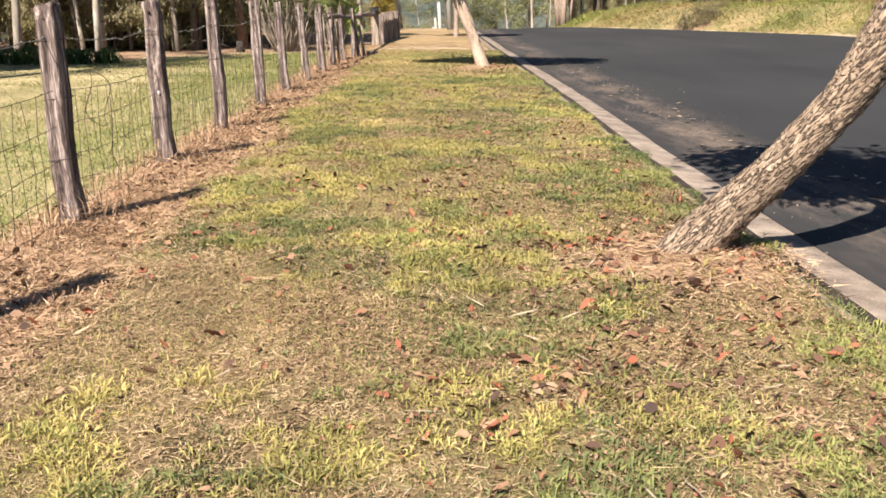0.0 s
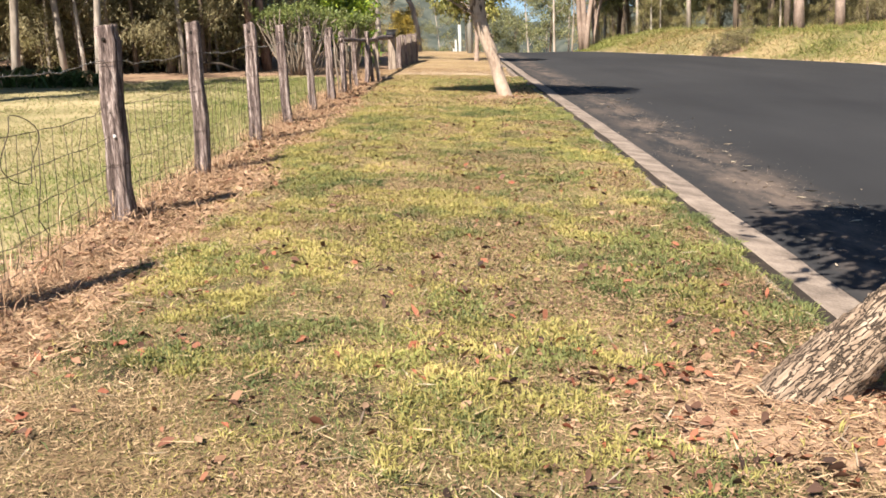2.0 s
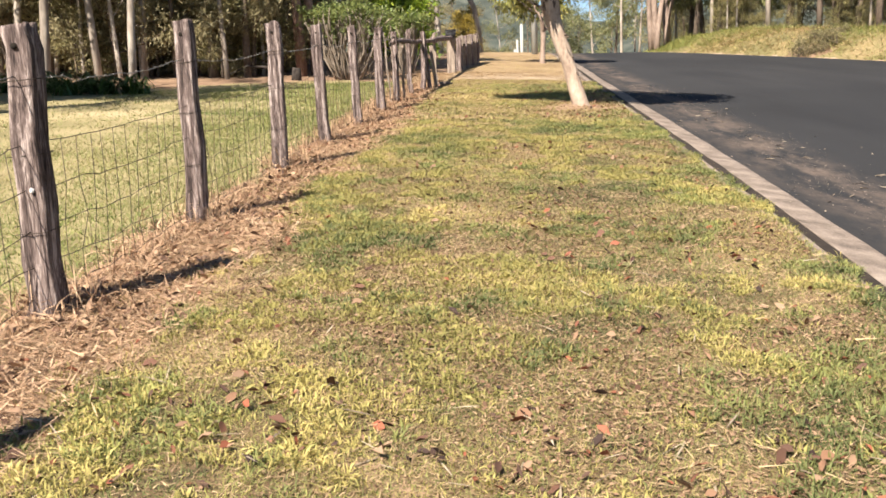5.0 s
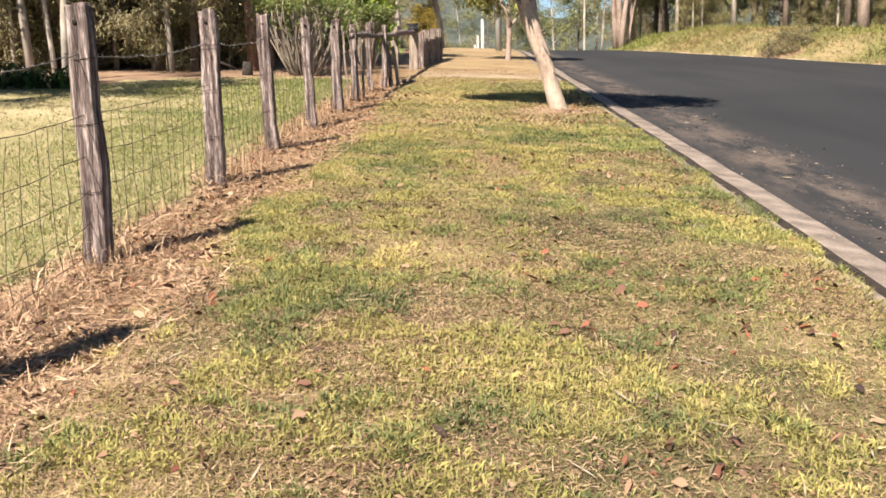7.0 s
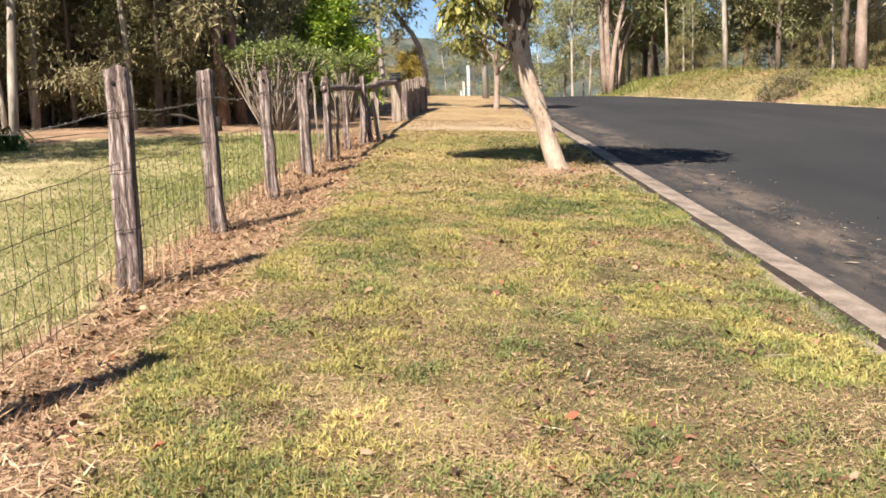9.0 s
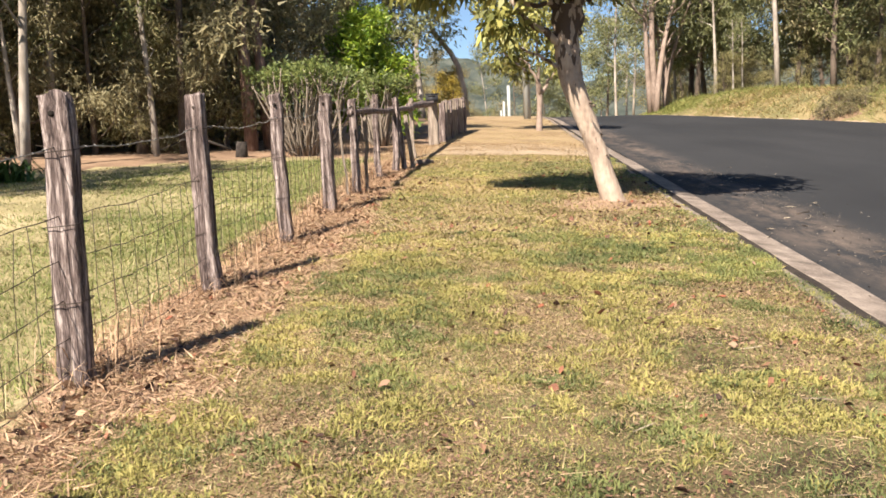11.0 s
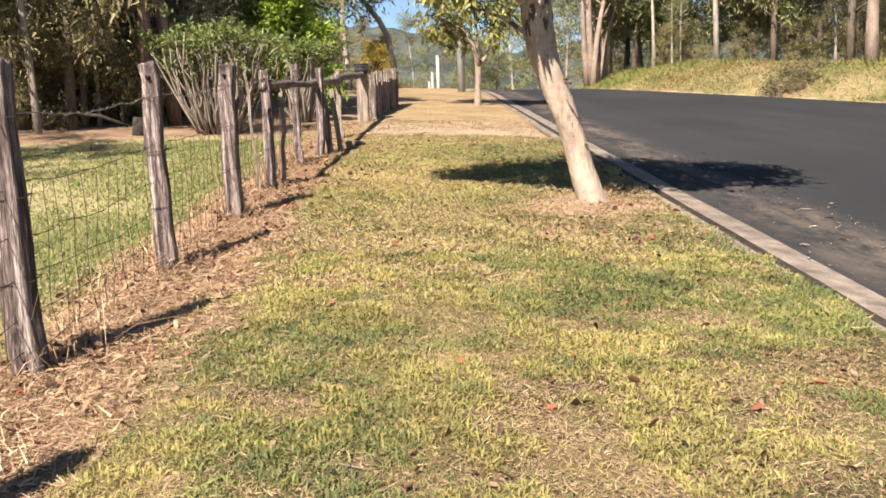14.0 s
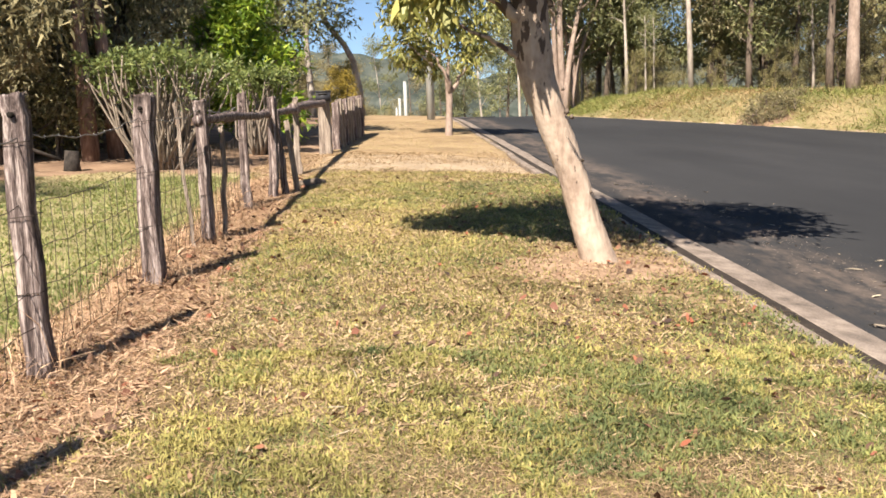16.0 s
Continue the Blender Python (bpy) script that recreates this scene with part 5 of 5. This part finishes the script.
# ---- grass ----
def blades(n, x0, x1, y0, y1, keep, length, width, lay, seed, hug=0.0, broad=False, heap=1):
    """Grass blades over a stretch of ground; keep(x, y) gives the share that stands at a place. Broad blades bend."""
    r = np.random.default_rng(seed)
    x, y = x0 + (x1 - x0) * r.random(n), y0 + (y1 - y0) * r.random(n)
    x, y = x[:n // heap], y[:n // heap]
    ok = r.random(len(x)) < keep(x, y)
    x, y = np.repeat(x[ok], heap), np.repeat(y[ok], heap)
    n = len(x)
    ang = r.random(n) * 6.283
    if heap > 1:  # tufts: blades fan out from one crown
        away = 0.022 * r.random(n)
        x, y = x + away * np.cos(ang), y + away * np.sin(ang)
    z = ground_z(np.where(x < KERB + 0.1, np.minimum(x, KERB - 0.215), x), y) - 0.003
    le = length * (0.4 + 0.5 * r.random(n) + 0.5 * r.random(n) ** 3)
    up = np.clip(lay + (0.10 if lay < 0.15 else 0.24) * r.normal(size=n), 0.02, 1.0)
    out = np.sqrt(1 - up ** 2)
    d = np.column_stack([np.cos(ang), np.sin(ang)])
    s = np.column_stack([-np.sin(ang), np.cos(ang), 0.5 * r.normal(size=n)]) * (width * (0.6 + 0.8 * r.random(n)))[:, None] / 2
    b = np.column_stack([x, y, z + hug * r.random(n)])
    tip = b + np.column_stack([d * (out * le)[:, None], up * le * 0.9])
    if not broad:
        return np.stack([b - s, b + s, tip], 1).reshape(-1, 3), np.zeros((0, 4), int), np.arange(3 * n).reshape(-1, 3)
    mid = b + np.column_stack([d * (out * le * 0.42)[:, None], up * le * 0.68])
    return np.stack([b, mid + s, tip, mid - s], 1).reshape(-1, 3), np.arange(4 * n).reshape(-1, 4), np.zeros((0, 3), int)


def clear(x, y):
    """0 on bare soil, at the trees and on the driveway, 1 on turf."""
    a = 1 - 0.95 * np.exp(-(((x - 1.45) / 0.75) ** 2 + ((y - 4.95) / 0.6) ** 2) ** 2)
    b = 1 - 0.95 * np.exp(-(((x - 1.2) / 0.85) ** 2 + ((y - 20.25) / 0.55) ** 2) ** 2)
    d = 1 - 0.97 * (drive_dip(y) > 0.6) * (x > -6)
    return a * b * d


def dry_line(x, y):
    """The dead strip along the fence."""
    w = 0.46 + 0.5 * (field(x, y, 0.8) - 0.5)
    return np.exp(-((x + 2.08) / w) ** 4)


def turf(x, y):
    return clear(x, y) * (1 - 0.95 * dry_line(x, y)) * (x < KERB - 0.14 + 0.16 * (field(x, y, 0.25) - 0.5))


def patch(x, y, shift):
    """Patchiness at several sizes, 0 to 1."""
    p = 0.40 * field(x, y, 1.7, shift) + 0.34 * field(x, y, 0.7, shift + 3) + 0.18 * field(x, y, 0.3, shift + 5) + 0.08 * field(x, y, 0.12, shift + 7)
    return smooth01((p - 0.36) / 0.26)


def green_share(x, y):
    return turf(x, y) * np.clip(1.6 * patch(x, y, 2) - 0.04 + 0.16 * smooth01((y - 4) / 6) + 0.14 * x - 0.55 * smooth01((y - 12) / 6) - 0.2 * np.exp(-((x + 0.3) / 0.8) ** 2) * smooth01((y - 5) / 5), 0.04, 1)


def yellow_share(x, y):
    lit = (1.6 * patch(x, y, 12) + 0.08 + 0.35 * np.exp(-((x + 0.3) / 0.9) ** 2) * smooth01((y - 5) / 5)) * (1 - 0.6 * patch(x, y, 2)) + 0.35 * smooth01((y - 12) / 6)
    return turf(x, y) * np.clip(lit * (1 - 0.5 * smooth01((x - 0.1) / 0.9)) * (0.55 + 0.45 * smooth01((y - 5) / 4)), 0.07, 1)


def straw_share(x, y):
    return np.clip((0.6 + 0.4 * clear(x, y)) * np.clip(1.15 - 0.25 * smooth01((x - 0.2) / 1.0) - 0.12 * smooth01((y - 4) / 6) - 0.9 * patch(x, y, 2) * (1 - 0.5 * patch(x, y, 22)), 0.12, 0.9) + dry_line(x, y) * 0.9, 0, 1) * (x < KERB - 0.21)


def clumps(x, y, shift, level):
    """Rank clumps a hand to a stride across, 0 between them."""
    c = 0.42 * field(x, y, 0.42, shift) + 0.34 * field(x, y, 0.15, shift + 2) + 0.24 * field(x, y, 1.6, shift + 5)
    return turf(x, y) * np.clip((c - level) * 12, 0.01, 1)


def rank_green(x, y):
    return clumps(x, y, 31, 0.545 - 0.03 * np.clip(x, -1, 2) - 0.02 * smooth01((y - 4) / 6)) + 0.8 * np.exp(-((x - 1.86) ** 2 + (y - 3.9) ** 2) / 0.012)


def rank_yellow(x, y):
    return clumps(x, y, 131, 0.582 - 0.072 * smooth01((y - 6) / 6) + 0.035 * smooth01((x - 0.1) / 0.9))


def by_posts(x, y):
    """Where weeds and leaves gather: round the feet of the posts."""
    s = 0.0
    for p in POSTS:
        s = s + np.exp(-((x - p[0] - 0.05) / 0.24) ** 2 - ((y - p[1] - 0.1) / 0.38) ** 2)
    return np.clip(s, 0, 1)


def drifts(x, y):
    return np.clip(1.3 * by_posts(x, y) + dry_line(x, y) * np.clip((field(x, y, 0.45, 73) - 0.45) * 3.0, 0.04, 1), 0, 1) * (x < -1.55)


def gold(x, y):
    return turf(x, y) * np.clip(0.2 + field(x, y, 1.5, 44), 0, 1)


def grass(name, label, runs, material):
    vs, qs, ts, n = [], [], [], 0
    for run in runs:
        v, q, t = blades(*run)
        vs.append(v), qs.append(q + n), ts.append(t + n)
        n += len(v)
    ob = part(name, mesh_from(name, np.concatenate(vs), np.concatenate(qs), np.concatenate(ts)), material)
    return tagged(ob, label, "grass", kind="stuff")


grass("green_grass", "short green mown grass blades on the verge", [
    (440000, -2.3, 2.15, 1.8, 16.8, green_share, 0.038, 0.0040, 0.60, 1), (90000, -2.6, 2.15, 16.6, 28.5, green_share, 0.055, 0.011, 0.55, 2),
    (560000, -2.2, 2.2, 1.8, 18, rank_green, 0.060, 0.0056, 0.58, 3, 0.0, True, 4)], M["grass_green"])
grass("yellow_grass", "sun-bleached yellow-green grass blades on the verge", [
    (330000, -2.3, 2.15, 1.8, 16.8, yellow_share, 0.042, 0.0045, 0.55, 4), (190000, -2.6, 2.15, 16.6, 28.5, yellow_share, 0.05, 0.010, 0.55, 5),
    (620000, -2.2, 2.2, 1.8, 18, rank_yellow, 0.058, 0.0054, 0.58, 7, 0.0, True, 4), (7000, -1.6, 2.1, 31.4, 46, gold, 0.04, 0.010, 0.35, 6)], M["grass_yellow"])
grass("dry_straw", "dry straw and dead grass lying on the verge and along the fence", [
    (600000, -2.4, 2.1, 1.8, 16.8, straw_share, 0.044, 0.0038, 0.26, 8, 0.016), (200000, -2.7, 2.1, 16.6, 32, straw_share, 0.050, 0.009, 0.35, 9, 0.015),
    (4500, -2.0, 2.0, 1.8, 20, turf, 0.15, 0.0040, 0.08, 34, 0.04), (24000, -1.6, 2.1, 31.4, 46, gold, 0.04, 0.010, 0.3, 19)], M["grass_straw"])


grass("fence_straw", "peach-coloured dead grass and straw heaped along the fence", [
    (9000, 0.5, 2.1, 3.9, 6.0, lambda x, y: 1 - clear(x, y), 0.10, 0.0055, 0.12, 38, 0.015),
    (120000, -2.75, -1.5, 1.5, 27, dry_line, 0.11, 0.0058, 0.20, 10, 0.028), (1800, -2.6, -2.15, 3, 26, dry_line, 0.25, 0.006, 0.7, 11, 0.0, True), (14000, -2.55, -1.95, 2, 26, dry_line, 0.12, 0.0055, 0.35, 24),
    (9000, -2.75, -1.85, 2, 25, by_posts, 0.20, 0.006, 0.45, 29, 0.05, True), (2500, -2.75, -1.9, 2, 25, by_posts, 0.42, 0.006, 0.75, 30, 0.0, True)], M["fence_straw"])


grass("leaf_crumbs", "brown crumbs of dead leaves and bark strewn through the grass", [
    (120000, -1.6, 2.1, 1.5, 16, lambda x, y: clear(x, y) * np.clip(1.8 * patch(x, y, 52) - 0.24 + 0.20 * x - 0.75 * smooth01((y - 6) / 6), 0.04, 1) * (x < KERB - 0.23), 0.030, 0.010, 0.15, 25, 0.018, True),
    (2000, 0.6, 2.1, 4.0, 6.0, lambda x, y: 1 - clear(x, y), 0.05, 0.008, 0.1, 26, 0.02)], M["crumbs"])


def paddock(x, y):
    return np.clip(0.12 + 1.3 * (0.5 * field(x, y, 2.6, 41) + 0.3 * field(x, y, 0.9, 43) + 0.2 * field(x, y, 0.3, 42) - 0.5) + 0.75 * np.exp(-((x + 3.0) / 1.7) ** 2), 0.03, 1) * (1 - 0.9 * dry_line(x, y)) * (y < np.clip(26.6 + (x + 5), 22.6, 27.5))


def bleached(x, y):
    return np.clip(0.25 + 2.0 * (0.7 * field(x, y, 2.2, 46) + 0.3 * field(x, y, 0.5, 47) - 0.4), 0.1, 1) * (1 - 0.7 * dry_line(x, y)) * (y < np.clip(28 + (x + 5), 24, 28.2))


grass("paddock_grass", "green paddock grass behind the wire fence", [
    (150000, -7, -2.5, 3, 20, paddock, 0.075, 0.008, 0.6, 12), (110000, -8, -2.5, 17, 28.5, paddock, 0.07, 0.014, 0.6, 13), (40000, -16, -7, 8, 28, paddock, 0.06, 0.022, 0.5, 20)], M["paddock_green"])
grass("bleached_grass", "pale bleached paddock grass behind the wire fence", [
    (130000, -7, -2.5, 3, 20, bleached, 0.065, 0.008, 0.5, 14), (80000, -8, -2.5, 17, 29, bleached, 0.06, 0.018, 0.45, 15), (50000, -16, -7, 8, 29, bleached, 0.05, 0.022, 0.45, 21),
    (2500, -3.2, -2.3, 4, 25, bleached, 0.35, 0.006, 0.85, 18), (260, -2.9, -2.35, 5, 25, bleached, 0.75, 0.007, 0.9, 28)], M["grass_bleached"])


def bank_share(x, y):
    d = x - np.interp(y, YR, XR)
    return np.clip((d - 0.8 + 1.0 * (field(x, y, 1.5, 51) - 0.5)) / 1.2, 0, 1) * np.clip(1.3 - (d - 8) / 6, 0.2, 1) * np.clip(0.35 + 1.4 * field(x, y, 2.0, 55), 0, 1)


def dry_bank(x, y):
    """Share of dead grass: towards the road's edge, and in broad patches on the nearer part of the bank."""
    d = x - np.interp(y, YR, XR)
    edge = smooth01(1.15 - d / 1.3 + 1.2 * (field(x, y, 1.2, 63) - 0.5))
    middle = np.exp(-((y - 49.0 + 1.5 * (field(x, y, 1.5, 64) - 0.5)) / 3.6) ** 4) * (0.55 + 0.5 * field(x, y, 1.0, 67))
    patches = smooth01((0.6 * field(x, y, 3.0, 65) + 0.4 * field(x, y, 1.0, 66) - 0.5) * 5) * (y < 47)
    return np.clip(np.maximum(0.85 * edge, np.maximum(middle, 0.75 * patches)), 0, 1)


def rank(x, y):
    return np.clip((0.45 * field(x, y, 2.5, 61) + 0.55 * field(x, y, 0.7, 62) - 0.47) * 6, 0, 1)


grass("bank_grass", "tall sunlit yellow-green grass on the roadside bank", [
    (190000, 6.8, 24, 33, 64, lambda x, y: bank_share(x, y) * (1 - dry_bank(x, y)), 0.26, 0.020, 0.45, 16), (90000, 6.8, 24, 33, 64, lambda x, y: bank_share(x, y) * (1 - 0.8 * dry_bank(x, y)) * rank(x, y), 0.48, 0.022, 0.5, 17)], M["bank_grass"])
grass("dry_bank_grass", "dry straw-coloured grass on the roadside bank", [
    (220000, 6.8, 24, 33, 64, lambda x, y: bank_share(x, y) * (0.15 + 0.85 * dry_bank(x, y)), 0.22, 0.022, 0.35, 36), (60000, 6.8, 24, 33, 64, lambda x, y: bank_share(x, y) * dry_bank(x, y) * rank(x, y), 0.40, 0.022, 0.45, 37)], M["bank_straw"])


# ---- litter ----
def scatter(name, label, category, n, x0, x1, y0, y1, keep, length, slim, material, seed, lift=0.02, tilt=0.25, height=None, heap=1, curl=1.0):
    r = np.random.default_rng(seed)
    x, y = np.repeat(x0 + (x1 - x0) * r.random(n // heap), heap), np.repeat(y0 + (y1 - y0) * r.random(n // heap), heap)
    spread = np.repeat(0.03 + 0.09 * r.random(len(x) // heap), heap) * (heap > 1)
    x, y = x + spread * r.normal(size=len(x)), y + spread * r.normal(size=len(x))
    n = len(x)
    ok = r.random(n) < keep(x, y)
    x, y = x[ok], y[ok]
    n = len(x)
    z = (ground_z(x, y) if height is None else height(x, y)) + lift * r.random(n) + 0.004
    ang = r.random(n) * 6.283
    le = length * (0.5 + 1.0 * r.random(n))
    d = np.column_stack([np.cos(ang), np.sin(ang), tilt * r.normal(size=n)])
    s = np.column_stack([-np.sin(ang), np.cos(ang), tilt * 1.6 * r.normal(size=n)])
    c = np.column_stack([x, y, z])
    w = (le * slim)[:, None]
    le = le[:, None]
    up = np.array([0, 0, 1.0]) * (curl * (0.4 + 1.4 * r.random(n)))[:, None]
    v = np.stack([c - d * le / 2, c - d * le * 0.15 + s * w / 2 + up * w * 0.25, c + d * le * 0.2 + s * w * 0.42 + up * w * 0.3, c + d * le / 2 + up * w * 0.2, c + d * le * 0.2 - s * w * 0.42 + up * w * 0.1, c - d * le * 0.15 - s * w / 2 + up * w * 0.2], 1).reshape(-1, 3)
    base = (np.arange(n) * 6)[:, None]
    q = np.concatenate([base + np.array([[0, 1, 2, 3]]), base + np.array([[0, 3, 4, 5]])])
    return tagged(part(name, mesh_from(name, v, q), material), label, category, kind="stuff")


def leafy_share(x, y):
    near_tree = np.exp(-((x - 1.2) ** 2 / 2.5 + (y - 3.6) ** 2 / 6))
    return np.clip(0.14 + 0.18 * smooth01(x + 0.2) + 0.3 * near_tree + 0.5 * (field(x, y, 0.9, 71) > 0.68) + 0.25 * dry_line(x, y), 0, 1) * (x < KERB - 0.22) * (1 - 0.55 * smooth01((y - 9) / 4) * (x > -1.6))


scatter("fallen_leaves", "curled red and brown fallen leaves scattered over the verge", "leaves", 12000, -2.3, 2.1, 1.5, 27, leafy_share, 0.047, 0.36, M["leaf_litter"], 81, 0.024, 0.35, None, 5, 2.2)
scatter("loose_leaves", "single brown dead leaves lying in the grass", "leaves", 3600, -2.3, 2.1, 1.5, 27, leafy_share, 0.050, 0.32, M["leaf_litter"], 86, 0.02, 0.4, None, 1, 1.6)
scatter("fence_litter", "brown dead leaves caught along the fence", "leaves", 7500, -2.75, -1.6, 2, 27, drifts, 0.048, 0.35, mat("dead_leaf", [(0.06, 0.035, 0.026), (0.15, 0.085, 0.056), (0.36, 0.235, 0.15)], 3.0, 0.8, 0, island=0.9), 82, 0.04, 0.45, None, 3, 1.6)
scatter("bark_chips", "pale twigs and bark strips lying in the grass", "twigs", 3600, -2.6, 2.1, 1.5, 27, leafy_share, 0.12, 0.05, M["twig"], 83, 0.03, 0.15)


def road_z(x, y):
    return land(x, y) - DROP + 0.016


def grit_share(x, y):
    u = (x - KERB - 0.34)
    band = 0.8 * np.exp(-((u - 0.75 - 0.5 * (field(x * 0, y, 3.0, 91) - 0.5)) / 0.35) ** 2) + 0.12 * np.exp(-u / 0.9)
    return np.clip(band * (0.25 + 1.3 * (field(x, y * 0.4, 0.5, 92) - 0.25)), 0, 1)


scatter("road_grit", "sandy grit and leaf crumbs washed along the road edge", "grit", 26000, KERB + 0.03, KERB + 2.6, 2, 27, grit_share, 0.016, 0.5, M["grit"], 84, 0.003, 0.08, road_z)
scatter("gutter_leaves", "dry leaves and bark strips lying in the gutter", "leaves", 900, KERB + 0.05, KERB + 2.6, 3, 27, grit_share, 0.10, 0.22, M["twig"], 85, 0.004, 0.06, road_z)
scatter("road_pebbles", "small pale pebbles strewn on the asphalt near the gutter", "pebbles", 420, KERB + 0.3, KERB + 2.4, 2.5, 26, lambda x, y: np.exp(-(x - KERB - 0.3) / 0.9), 0.020, 0.8, M["gravel"], 87, 0.002, 0.1, road_z, 1, 1.6)
